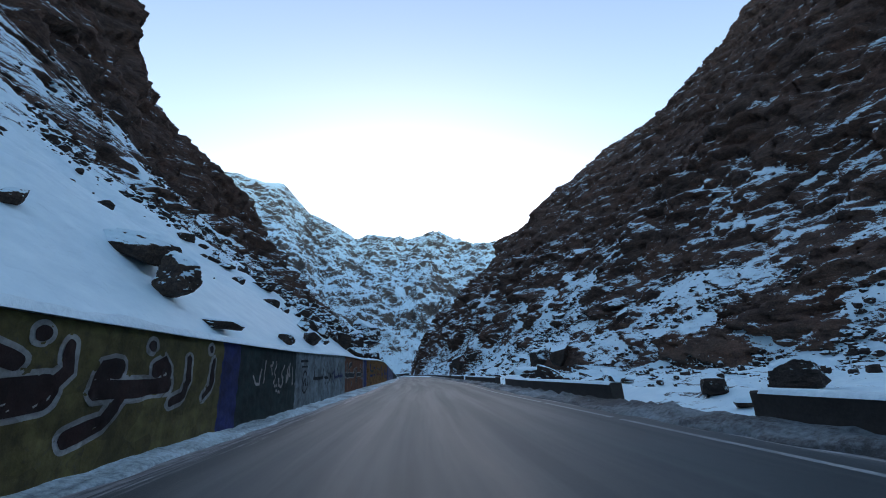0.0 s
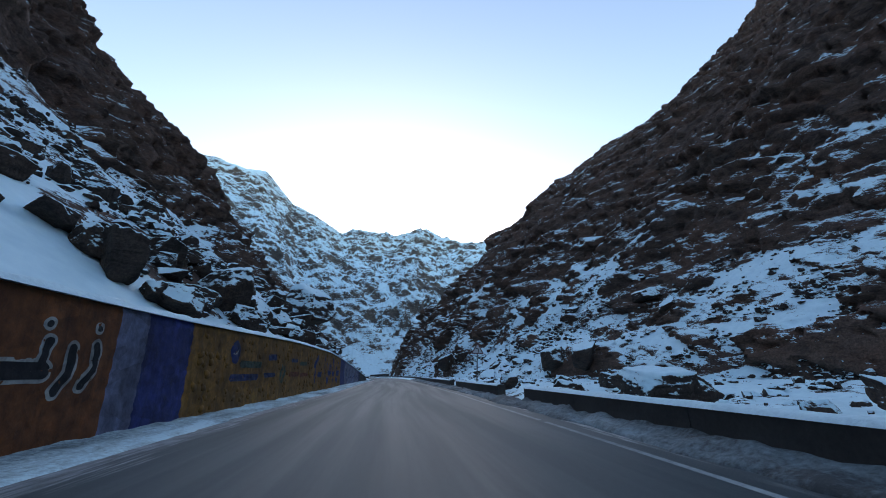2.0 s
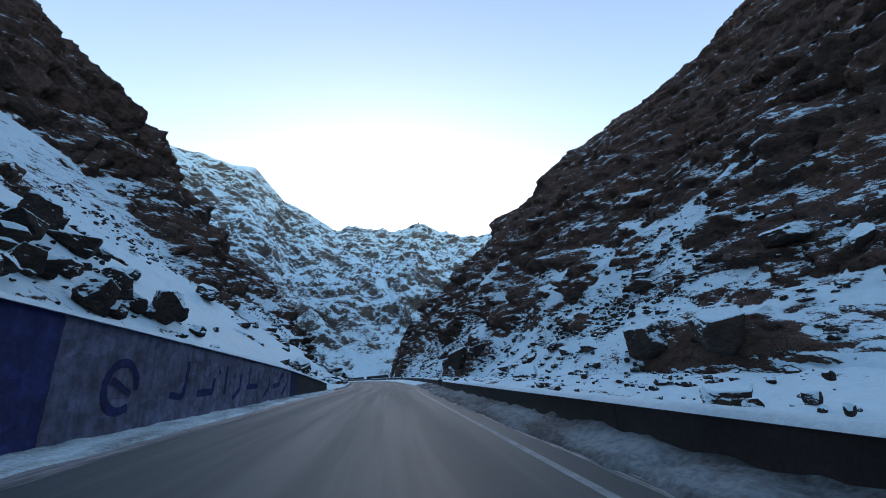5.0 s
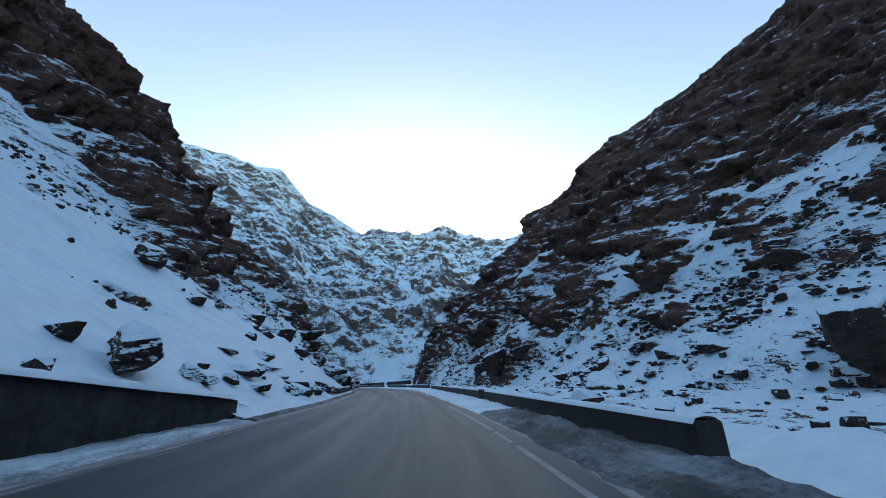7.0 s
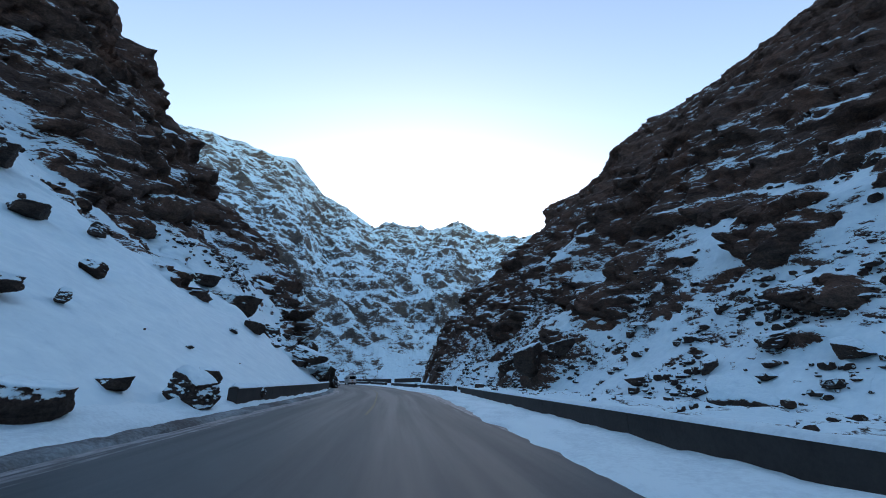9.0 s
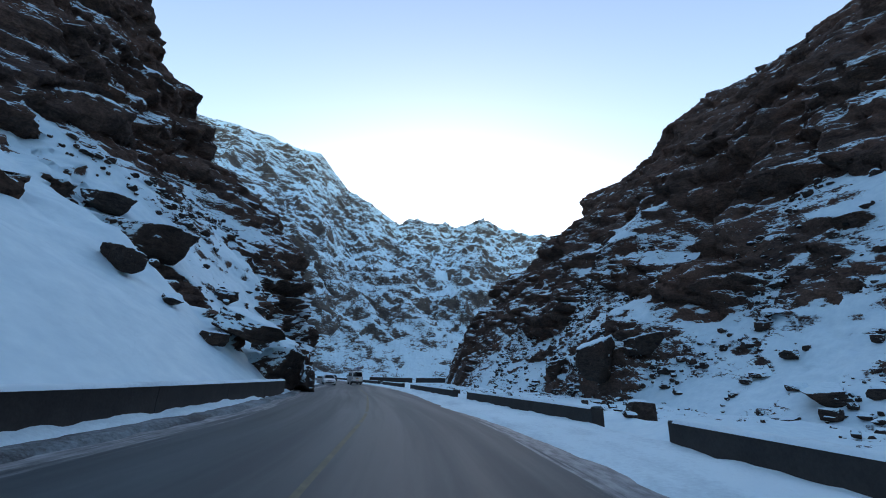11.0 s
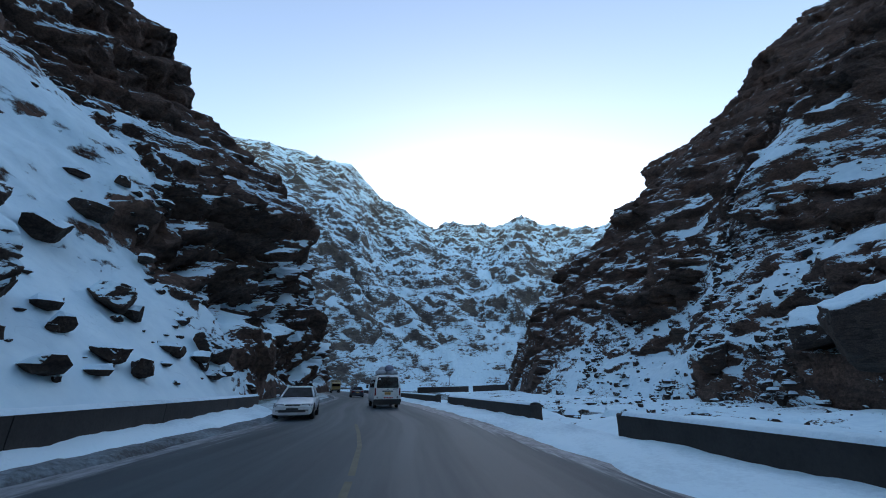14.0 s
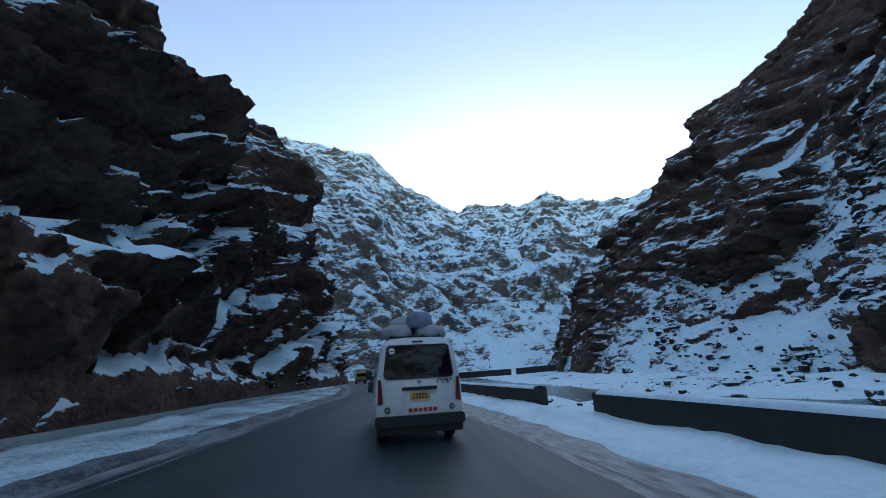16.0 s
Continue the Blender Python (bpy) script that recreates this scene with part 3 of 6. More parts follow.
    calm = np.clip(fresh(Y, H), 0, 1) * (1 - np.clip(1.5 * np.maximum(bare, crop), 0, 1)) * (1 - craggy(Y) * (1 - smooth(H, 20, 40)))
    me.attributes.new("smooth_snow", "FLOAT", "POINT").data.foreach_set("value", np.ascontiguousarray(calm.ravel(), dtype=np.float32))
    SIDES[name] = (X, Y, Z, H, hard)
    STONY[name] = 1 - calm
    return tagged(new(name, me), label, "mountain side", kind="structure")


wall_top = line((-60, 2.5), (10, 2.5), (18.7, 2.6), (34, 3.1), (50, 3.3), (65, 3.75), (80, 3.85), (92, 3.6), (105, 3.0), (118, 2.35), (125, 1.7), (131, 1.1), (134, 1.0), (137, 0.3), (160, 0.4), (200, 0.6), (500, 0.4))


def left_fresh(y, h):
    """Where unbroken snow lies on the left slope: 1 smooth, 0 full of stones."""
    open_field = 1 - 0.85 * smooth(y, 42, 54) * (1 - smooth(y, 100, 114))
    upper = 0.75 * smooth(h + 5 * soft_noise(y / 9, h / 9, 0, 7), 14, 24) * (1 - smooth(y, 120, 150)) + 0.6 * smooth(h, 16, 34) * smooth(y, 120, 150)
    return open_field * (1 - upper) - 0.25 * smooth(y, 196, 210)


def right_fresh(y, h):
    fan = np.exp(-(((y - 232 + 0.5 * h) / 13) ** 2)) + np.exp(-(((y - 305) / 18) ** 2 + ((h - 12) / 8) ** 2)) + 0.9 * np.exp(-(((y - 114) / 12) ** 2 + ((h - 8) / 12) ** 2))
    return 0.30 + 0.65 * fan - 0.25 * smooth(-y, -108, -92)


left_ys = np.concatenate([np.arange(-70, 0, 2.0), np.arange(0, 200, 0.5), np.arange(200, 228, 0.3), np.arange(228, 266, 0.17), np.arange(266, 290, 0.4), np.arange(290, 400, 1.2)])
right_ys = np.concatenate([np.arange(-70, 20, 2.5), np.arange(20, 300, 0.65), np.arange(300, 520, 0.9), np.arange(520, 590, 1.4)])
gorge_side("mountain_left", left_foot, LEFT, left_cliff, LEFT_CROPS, LEFT_BULGES, LEFT_DRIFTS, -1, left_ys, wall_top, 345, 0.22, lambda y: np.maximum(smooth(y, 230, 234.5), 0.8 * smooth(y, 197, 200) * (1 - smooth(y, 205, 208))), lambda y: 0.55 - 0.27 * smooth(y, 195, 215) - 0.28 * smooth(y, 44, 54) * (1 - smooth(y, 100, 112)), left_fresh, 3, "steep snow-covered rock slope with dark layered cliffs above")
gorge_side("mountain_right", right_foot, RIGHT, right_cliff, RIGHT_CROPS, RIGHT_BULGES, RIGHT_DRIFTS, 1, right_ys, lambda y: 0 * y - 1.6, 420, 0.36, lambda y: 0 * y + 0.3, lambda y: 0.10 + 0.14 * smooth(y, 160, 185), right_fresh, 11, "steep dark rock mountainside with snow on its ledges")


# far mountains
def far_range():
    crest = [(-900, 520, 520), (-700, 690, 500), (-560, 790, 495), (-467, 850, 490), (-433, 870, 494), (-378, 960, 517), (-305, 1060, 547), (-261, 1180, 504), (-198, 1250, 499), (-122, 1380, 487), (-64, 1380, 504), (67, 1430, 502), (194, 1430, 542), (309, 1430, 481), (429, 1430, 493), (680, 1480, 580), (960, 1280, 610)]
    foot = [(-900, 370), (-480, 420), (-300, 462), (-200, 490), (-160, 512), (-125, 530), (-98, 545), (-78, 555), (-60, 562), (-42, 566), (-20, 572), (0, 576), (20, 580), (50, 586), (130, 596), (290, 640), (480, 690)]
    n, k = 640, 330
    s = np.linspace(0, len(crest) - 1, n)
    idx = np.arange(len(crest))
    C = np.stack([np.interp(s, idx, [c[a] for c in crest]) for a in range(3)], -1)
    F = np.stack([np.interp(s, idx, [f[a] for f in foot]) for a in range(2)], -1)
    U, S = np.meshgrid(np.linspace(0, 1.12, k), s)
    X = F[:, None, 0] + (C[:, None, 0] - F[:, None, 0]) * U
    Y = F[:, None, 1] + (C[:, None, 1] - F[:, None, 1]) * U
    rise = np.where(U < 1, U**0.92, 1 - (U - 1) * 3.0)
    Z = -6 + (C[:, None, 2] + 6) * rise
    mid = smooth(U, 0.0, 0.15) * (1 - 0.8 * smooth(U, 0.80, 1.0))
    wx, wy = 30 * fractal(X / 120, Y / 120, Z / 120, 3, 61), 30 * fractal(X / 120, Y / 120, Z / 120, 3, 66)
    gully = ridged((X + wx) / 210 + Z / 500, (Y + wy) / 320, 0, 5, 5, 0.55) - 0.55
    Z = Z + mid * gully * 95
    # slanting ribs of harder rock
    slant = ridged((X + wx) / 60 + Z / 75, (Y + wy) / 150, 0.2, 4, 25, 0.6) - 0.5
    v2, e2 = blocks((X + wx) / 24, (Y + wy) / 24, Z / 11, 9)
    v3, e3 = blocks((X + wx) / 9, (Y + wy) / 9, Z / 5, 10)
    rough = smooth(U, 0.0, 0.06)
    bump = (slant * 16 + (v2 - 0.5) * 4 + (v3 - 0.5) * 2.5) * rough * (0.35 + 0.65 * mid)
    bump = bump + (ridged(X / 52, Y / 60, Z / 52, 5, 15, 0.58) - 0.5) * 15 * rough * (0.4 + 0.6 * mid)
    Y = Y - bump * 0.8
    Z = Z + bump * 0.3
    SIDES["far"] = (X, Y, Z, U, 0 * X)
    me = grid_mesh("mountain_far", X, Y, Z, HAZED_CLIFF, True)
    # dark faces (+) and snow couloirs (-): across, height, half width, half height, how far
    bare = 0.35 * smooth(fractal(X / 90, Y / 120, Z / 70, 4, 44), 0.0, 0.5)
    torn = 0.6 * fractal(X / 22, Y / 30, Z / 18, 4, 45)
    for x, z, rx, rz, much in ((60, 112, 16, 26, 0.9), (105, 185, 30, 32, 0.8), (138, 172, 20, 25, 0.7), (-40, 105, 20, 12, 1), (-80, 92, 22, 10, 1), (-47, 78, 16, 9, 0.9), (-122, 140, 25, 12, 0.8), (-18, 88, 12, 10, 0.7), (34, 132, 8, 20, -1), (44, 95, 8, 25, -1), (49, 52, 12, 22, -0.9), (20, 160, 12, 22, -0.8), (0, 60, 25, 14, -0.5), (40, 30, 60, 13, -0.6)):
        bare = bare + much * smooth(np.exp(-(((X - x) / rx) ** 2) - ((Z - z) / rz) ** 2) + 0.3 * torn, 0.25, 0.6) * (Y < 900)
    me.attributes.new("bare", "FLOAT", "POINT").data.foreach_set("value", np.ascontiguousarray(bare.ravel(), dtype=np.float32))
    ob = new("mountain_far", me)
    tagged(ob, "distant high mountain of rock streaked with snow, its rock colour paled for haze", "mountain", kind="structure")


far_range()


def behind():
    """The gorge closing behind the start of the road."""
    s, u = np.linspace(-1, 1, 260), np.linspace(0, 1, 140)
    S, U = np.meshgrid(s, u, indexing="ij")
    X = S * 620
    Y = -90 - 330 * U - 90 * np.cos(S * 1.5) + 60 * fractal(S * 3, U * 2, 0, 3, 91)
    Z = -4 + 430 * U ** 0.9 * (1 + 0.2 * fractal(S * 4, U * 3, 1, 4, 95)) + 14 * fractal(X / 30, Y / 30, 0, 4, 97) * smooth(U, 0, 0.1)
    # shares the haze-paled rock colours of the far mountain
    ob = new("mountain_behind", grid_mesh("mountain_behind", X, Y, Z, HAZED_CLIFF, True, True))
    tagged(ob, "snow-streaked rock mountain closing the gorge", "mountain", kind="structure")


behind()
SNOW_GROUND = snowy_rock("valley_snow", (0.12, 0.10, 0.085), (0.05, 0.045, 0.04), (0.10, 0.08, 0.06), 0.58, 0.05, 0.6, 0.55, 0.4)


def asphalt():
    """Damp asphalt, worn pale in the wheel tracks, with slush drawn out along its edges."""
    m, nt, b = shader("asphalt")

    def reading(key):
        a = nt.nodes.new("ShaderNodeAttribute")
        a.attribute_name = key
        return a.outputs["Fac"]

    left, right, along = reading("from_left"), reading("from_right"), reading("along")
    lane = nt.nodes.new("ShaderNodeCombineXYZ")
    wire(nt, left, lane.inputs[0])
    wire(nt, along, lane.inputs[1])

    def streak(scale, sx, sy, detail=5.0):
        mp = nt.nodes.new("ShaderNodeMapping")
        mp.inputs["Scale"].default_value = (sx, sy, 1)
        wire(nt, lane.outputs[0], mp.inputs["Vector"])
        n = node(nt, "ShaderNodeTexNoise", Scale=scale, Detail=detail, Roughness=0.6)
        wire(nt, mp.outputs[0], n.inputs["Vector"])
        return n.outputs["Fac"]

    long_streak, patch, grit = streak(1.0, 2.2, 0.03), streak(0.5, 1, 0.25), grain(nt, 22, 8, 0.75)
    tone = maths(nt, "ADD", maths(nt, "MULTIPLY", long_streak, 0.35), maths(nt, "MULTIPLY", patch, 0.65))
    base = ramp(nt, tone, (0.32, (0.0105, 0.022, 0.028)), (0.52, (0.016, 0.032, 0.039)), (0.70, (0.025, 0.046, 0.054)))
    base = mixed(nt, 0.5, base, ramp(nt, grit, (0.36, (0.25, 0.25, 0.25)), (0.64, (1.0, 1.0, 1.0))), "MULTIPLY")
    wet = ramp(nt, streak(0.6, 1.6, 0.05), (0.38, (0, 0, 0)), (0.60, (1, 1, 1)))
    near = node(nt, "ShaderNodeMapRange", From_Min=2.1, From_Max=-0.1)
    wire(nt, left, near.inputs["Value"])
    far_side = node(nt, "ShaderNodeMapRange", From_Min=0.25, From_Max=-0.9)
    wire(nt, right, far_side.inputs["Value"])
    ragged = maths(nt, "MULTIPLY", maths(nt, "SUBTRACT", streak(1.0, 7.0, 0.22, 7.0), 0.5), 1.5)
    slush = maths(nt, "ADD", maths(nt, "MAXIMUM", near.outputs[0], far_side.outputs[0]), ragged)
    cover = node(nt, "ShaderNodeMapRange", From_Min=0.62, From_Max=0.82)
    wire(nt, slush, cover.inputs["Value"])
    base = mixed(nt, maths(nt, "MULTIPLY", cover.outputs[0], 0.75), base, ramp(nt, streak(3, 2, 0.6), (0.35, (0.12, 0.125, 0.13)), (0.65, (0.42, 0.44, 0.46))))
    wire(nt, base, b.inputs["Base Color"])
    wire(nt, ramp(nt, wet, (0.0, (0.58, 0.58, 0.58)), (1.0, (0.46, 0.46, 0.46))), b.inputs["Roughness"])
    bumped(nt, b, maths(nt, "ADD", maths(nt, "MULTIPLY", grit, 0.3), cover.outputs[0]), 0.5, 0.02)
    return m


ASPHALT = asphalt()
CONCRETE = plain("dark_concrete", (0.042, 0.036, 0.033), 0.9, 0, 0.4, 1.2, 0.02)


river_in = line((-100, 30), (245, 30), (265, 6), (420, 5), (600, 5))
river_out = line((-100, 32), (245, 32), (270, 24), (330, 34), (420, 60), (600, 70))


def valley():
    """Ground under everything, one sheet out to the horizon."""
    xs = np.concatenate([np.linspace(-3000, -260, 24), np.arange(-250, -40, 3.0), np.arange(-40, 90, 0.9), np.arange(90, 230, 3.0), np.linspace(240, 3000, 24)])
    ys = np.concatenate([np.linspace(-3000, -80, 20), np.arange(-70, 460, 1.0), np.arange(460, 660, 3.0), np.linspace(670, 3000, 24)])
    Y, X = np.meshgrid(ys, xs, indexing="ij")
    past = X - right_rail(Y)
    Z = -0.12 - 1.3 * smooth(past, 1.5, 12) - 0.15 * smooth(-past, -1, 0.4)
    bed = smooth(past - river_in(Y), -2, 2) * smooth(river_out(Y) - past, -2, 3) * smooth(Y, 235, 260)
    Z = Z + 0.7 * smooth(past, 0.5, 2.5) * (1 - smooth(past, 3, 7)) * (0.6 + fractal(X / 9, Y / 9, 4, 3, 42)) * (1 - smooth(Y, 225, 250))
    Z = Z - 1.3 * bed + (0.8 - 0.5 * bed) * fractal(X / 6, Y / 6, 0, 5, 40, 0.55) * smooth(past, 0.8, 5)
    Z = np.where((np.abs(X) > 255) | (np.abs(Y) > 665), -2.2, Z)
    SIDES["ground"] = (X, Y, Z, np.where(X < right_foot(Y) + 3, past, -1), 0 * X)
    ob = new("ground", grid_mesh("ground", X, Y, Z, SNOW_GROUND, True, True))
    tagged(ob, "snow-covered stony valley floor beside the river", "ground", kind="structure")


valley()
WATER, wnt, wb = shader("river_water")
wire(wnt, ramp(wnt, grain(wnt, 0.25, 4), (0.3, (0.05, 0.075, 0.07)), (0.7, (0.085, 0.115, 0.105))), wb.inputs["Base Color"])
wb.inputs["Roughness"].default_value = 0.22
bumped(wnt, wb, grain(wnt, 1.6, 5, 0.6, (1, 0.5, 1)), 0.5, 0.15)


def strip(name, ys, left, right, z, material, label, category, kind="structure", across=2, wave=None):
    s = np.linspace(0, 1, across)
    L, R = left(ys), right(ys)
    X = L[:, None] + (R - L)[:, None] * s[None]
    Y = np.repeat(ys[:, None], across, 1)
    Z = np.zeros_like(X) + z
    if wave is not None:
        Z = Z + wave(X, Y, s[None])
    ob = new(name, grid_mesh(name, X, Y, Z, material, True, True))
    return tagged(ob, label, category, kind=kind)


ys = np.arange(-60, 420, 0.75)
strip("river_water", np.arange(235, 540, 3.0), lambda y: right_rail(y) + river_in(y) - 2, lambda y: right_rail(y) + river_out(y) + 2, -1.85, WATER, "shallow grey-green river in its bed", "water", across=6)
road_ob = strip("road", ys, lambda y: left_rail(y) - 0.5, lambda y: right_rail(y) + 0.4, 0.0, ASPHALT, "grey asphalt road, damp and salt-stained", "road", across=40)
place = np.array([v.co for v in road_ob.data.vertices])
for key, value in (("from_left", place[:, 0] - left_edge(place[:, 1])), ("from_right", right_line(place[:, 1]) - place[:, 0]), ("along", place[:, 1])):
    road_ob.data.attributes.new(key, "FLOAT", "POINT").data.foreach_set("value", np.ascontiguousarray(value, dtype=np.float32))
# ---- snow along the road ----
def bank(name, ys, inner, outer, rise, shape, material, label, seed, across=16, lumpy=0.06):
    """A bank of ploughed snow from its edge on the road up to the foot of a wall."""
    s = np.linspace(0, 1, across)
    L, R = inner(ys), outer(ys)
    edge = 0.22 * fractal(ys / 1.7, 0, 0, 3, seed) + 0.25 * fractal(ys / 7, 3, 0, 2, seed + 4)
    L = L + edge * np.sign(R - L) * -1
    X = L[:, None] + (R - L)[:, None] * s[None]
    Y = np.repeat(ys[:, None], across, 1)
    Z = 0.004 + rise * shape(s)[None] * (1 + 0.35 * fractal(X / 2.0, Y / 2.0, 0, 2, seed + 8)) + lumpy * smooth(s, 0.0, 0.2)[None] * (fractal(X / 0.55, Y / 0.8, 0, 3, seed + 9) + 0.35)
    Z[:, 0] = -0.03
    Z = np.maximum(Z, -0.03)
    ob = new(name, grid_mesh(name, X, Y, Z, material, True, R[0] > L[0]))
    return tagged(ob, label, "snow", kind="stuff")


ramp_up = lambda s: s**0.8
hump = lambda s: np.sin(np.clip(s * 1.15, 0, 1) * np.pi) * 0.7 + s * 0.45
fine = np.arange(-20, 134, 0.22)
bank("snow_bank", fine, left_edge, lambda y: left_rail(y) + 0.02, 0.13, ramp_up, BANK_SNOW, "dirty ploughed snow bank along the painted wall", 21)
fine = np.arange(133, 275, 0.24)
bank("snow_bank", fine[fine < 231.5], lambda y: left_edge(y) - 0.35, lambda y: left_foot(y) + 0.0, 0.6, ramp_up, CLEAN_SNOW, "clean snow bank running up to the slope", 22)
bank("snow_bank", fine[fine > 231.0], lambda y: left_edge(y) - 0.45, lambda y: left_foot(y) - 0.3, 0.35, ramp_up, BANK_SNOW, "dirty snow bank at the foot of the crag", 26)
bank("slush_edge", fine, lambda y: left_edge(y) + 0.12, lambda y: left_edge(y) - 0.75, 0.14, hump, SLUSH, "narrow dirty slush edge along the road", 25, 10, 0.05)
fine = np.arange(-20, 131, 0.22)
bank("snow_bank", fine, lambda y: right_line(y) + 0.55, lambda y: right_rail(y) - 0.01, 0.17, ramp_up, SLUSH, "grey slush and grit along the low barrier", 23, 20, 0.13)
fine = np.arange(130, 290, 0.25)
bank("snow_bank", fine, right_snow, lambda y: right_rail(y) - 0.01, 0.16, ramp_up, CLEAN_SNOW, "ploughed snow along the low barrier", 24)

WHITE_LINE = plain("worn_white_paint", (0.24, 0.27, 0.28), 0.7, 0, 0.5, 2.5)
YELLOW_LINE = plain("worn_yellow_paint", (0.13, 0.12, 0.075), 0.7, 0, 0.5, 2.5)


def paint_line(name, at, y0, y1, width, material, label, gaps=()):
    ys = np.arange(y0, y1, 0.4)
    bm = bmesh.new()
    rows = [(bm.verts.new((x - width / 2, y, 0.004)), bm.verts.new((x + width / 2, y, 0.004))) for x, y in zip(at(ys), ys)]
    worn = fractal(ys / 1.3, 5, 0, 3, 12)
    for n, (a, b) in enumerate(zip(rows[:-1], rows[1:])):
        if worn[n] < 0.42 and not any(g0 < ys[n] < g1 for g0, g1 in gaps):
            bm.faces.new((a[0], a[1], b[1], b[0]))
    bmesh.ops.delete(bm, geom=[v for v in bm.verts if not v.link_faces], context="VERTS")
    ob = new(name, mesh_of(bm, name, material, True))
    return tagged(ob, label, "road marking", kind="structure")


paint_line("edge_line", right_line, -30, 137, 0.13, WHITE_LINE, "worn white edge line on the asphalt")
paint_line("centre_line", centre_line, 160, 226, 0.12, YELLOW_LINE, "faded yellow centre line on the asphalt")


# ---- loose rocks ----
def rock_mesh(name, seed, detail=5, squash=(1, 1, 0.7), fine=True):
    """A block broken along flat joint planes, with worn edges."""
    rng = np.random.default_rng(seed)
    bm = bmesh.new()
    bmesh.ops.create_icosphere(bm, subdivisions=detail, radius=1.0)
    d = np.array([v.co for v in bm.verts])
    d /= np.linalg.norm(d, axis=1, keepdims=True)
    reach = np.full(len(d), 9.0)
    for k in range(14):
        if k < 6:
            n = np.eye(3)[k // 2] * (1 if k % 2 else -1) + rng.normal(0, 0.20, 3)
            far = rng.uniform(0.72, 0.98) * squash[k // 2]
        else:
            n = rng.normal(size=3) * (1 / np.array(squash))
            far = 0
        n /= np.linalg.norm(n)
        if k >= 6:
            far = rng.uniform(0.86, 1.12) * float(np.sqrt(np.sum((n * np.array(squash)) ** 2)))
        along = d @ n
        reach = np.minimum(reach, np.where(along > 0.05, far / np.maximum(along, 0.05), 9.0))
    co = d * reach[:, None]
    if fine:
        co += d * (0.07 * fractal(co[:, 0] * 2.2, co[:, 1] * 2.2, co[:, 2] * 2.2 + seed, 5, seed, 0.55) - 0.05 * smooth(ridged(co[:, 0] * 0.9, co[:, 1] * 0.9, co[:, 2] * 3 + seed, 2, seed), 0.5, 0.8))[:, None]
    co[:, 2] -= co[:, 2].min()
    for v, c in zip(bm.verts, co):
        v.co = c
    return mesh_of(bm, name, BOULDER, not fine)


ROCKS = [rock_mesh("boulder", 100 + n, 5, sq) for n, sq in enumerate(((1, 0.8, 0.8), (1.0, 0.7, 0.85), (0.9, 0.9, 0.7), (1.0, 0.6, 0.6), (0.8, 0.7, 1.0), (1.0, 0.9, 0.6), (1.0, 0.65, 0.7), (0.95, 0.8, 0.75)))]
SMALL = [rock_mesh("stone", 200 + n, 2, sq, False) for n, sq in enumerate(((1, 0.8, 0.6), (1.1, 0.7, 0.5), (0.9, 0.9, 0.45), (1.3, 0.6, 0.45), (0.8, 0.7, 0.7)))]
draw = random.Random(5)


def on_slope(side, y, z):
    """The place on a slope nearest to y and z."""
    X, Y, Z, H, hard = SIDES[side]
    i = int(np.argmin(np.abs(Y[:, 0] - y)))
    j = int(np.argmin(np.abs(Z[i, : int(len(Z[i]) * 0.8)] - z)))
    return Vector((X[i, j], Y[i, j], Z[i, j]))


def boulder(side, y, z, size, turn=0.0, kind=0, sink=0.25, label="dark angular boulder capped with snow on the slope", tip=0.0):
    size = min(size, 1.9 if side == "mountain_left" else 3.4)
    p = on_slope(side, y, z)
    ob = new("boulder", ROCKS[kind])
    lean = 18 if side == "mountain_left" else -18
    ob.matrix_world = pose(p.x, p.y, p.z - size * sink, tip, lean, turn) @ Matrix.Diagonal((size, size, size, 1))
    return tagged(ob, label, "boulder", "boulders on the slopes")


# the boulders that stand out, by place along the road, height, half length and how tall they are for it
def laid(side, rows, sink, label):
    for y, z, half, tall in rows:
        p = on_slope(side, y, z)
        ob = new("boulder", ROCKS[draw.randrange(8)])
        lean = draw.uniform(8, 22) if side == "mountain_left" else draw.uniform(-22, -8)
        turn = (-35 if side == "mountain_left" else 35) + draw.uniform(-22, 22)
        ob.matrix_world = pose(p.x, p.y, p.z - half * tall * sink, draw.uniform(-6, 6), lean, turn) @ Matrix.Diagonal((half * 1.1, half * 0.95, half * tall * 1.5, 1))
        tagged(ob, label, "boulder", "boulders on the slopes")


on_snow = "dark angular boulder capped with snow on the slope"
laid("mountain_left", [(14.3, 4.4, 0.79, 0.69), (15.4, 6.2, 1.41, 0.35), (11, 6.5, 0.39, 0.5), (15.4, 3.5, 1.06, 0.2), (23.1, 11.5, 0.67, 0.5), (23.1, 3.3, 0.48, 0.67), (30.3, 3.9, 0.72, 0.67), (45.7, 17.7, 0.98, 0.6), (41.8, 13.3, 0.92, 0.36), (36.9, 8.4, 0.58, 0.44), (51.2, 5.2, 1.14, 1), (38, 4.4, 0.47, 0.57), (45.7, 6.8, 0.76, 0.5), (44, 11.2, 0.91, 0.6), (52.2, 6.6, 0.91, 0.5), (60.5, 5.7, 1.49, 0.77), (56.7, 5.1, 1.05, 0.5), (61.5, 7.9, 0.53, 1), (58.9, 7.6, 0.47, 0.67), (56.7, 6.3, 0.44, 0.6), (57.2, 7.8, 0.56, 0.67), (62.6, 4.6, 0.75, 0.5), (67.1, 4.7, 0.96, 0.33)], 0.4, on_snow)
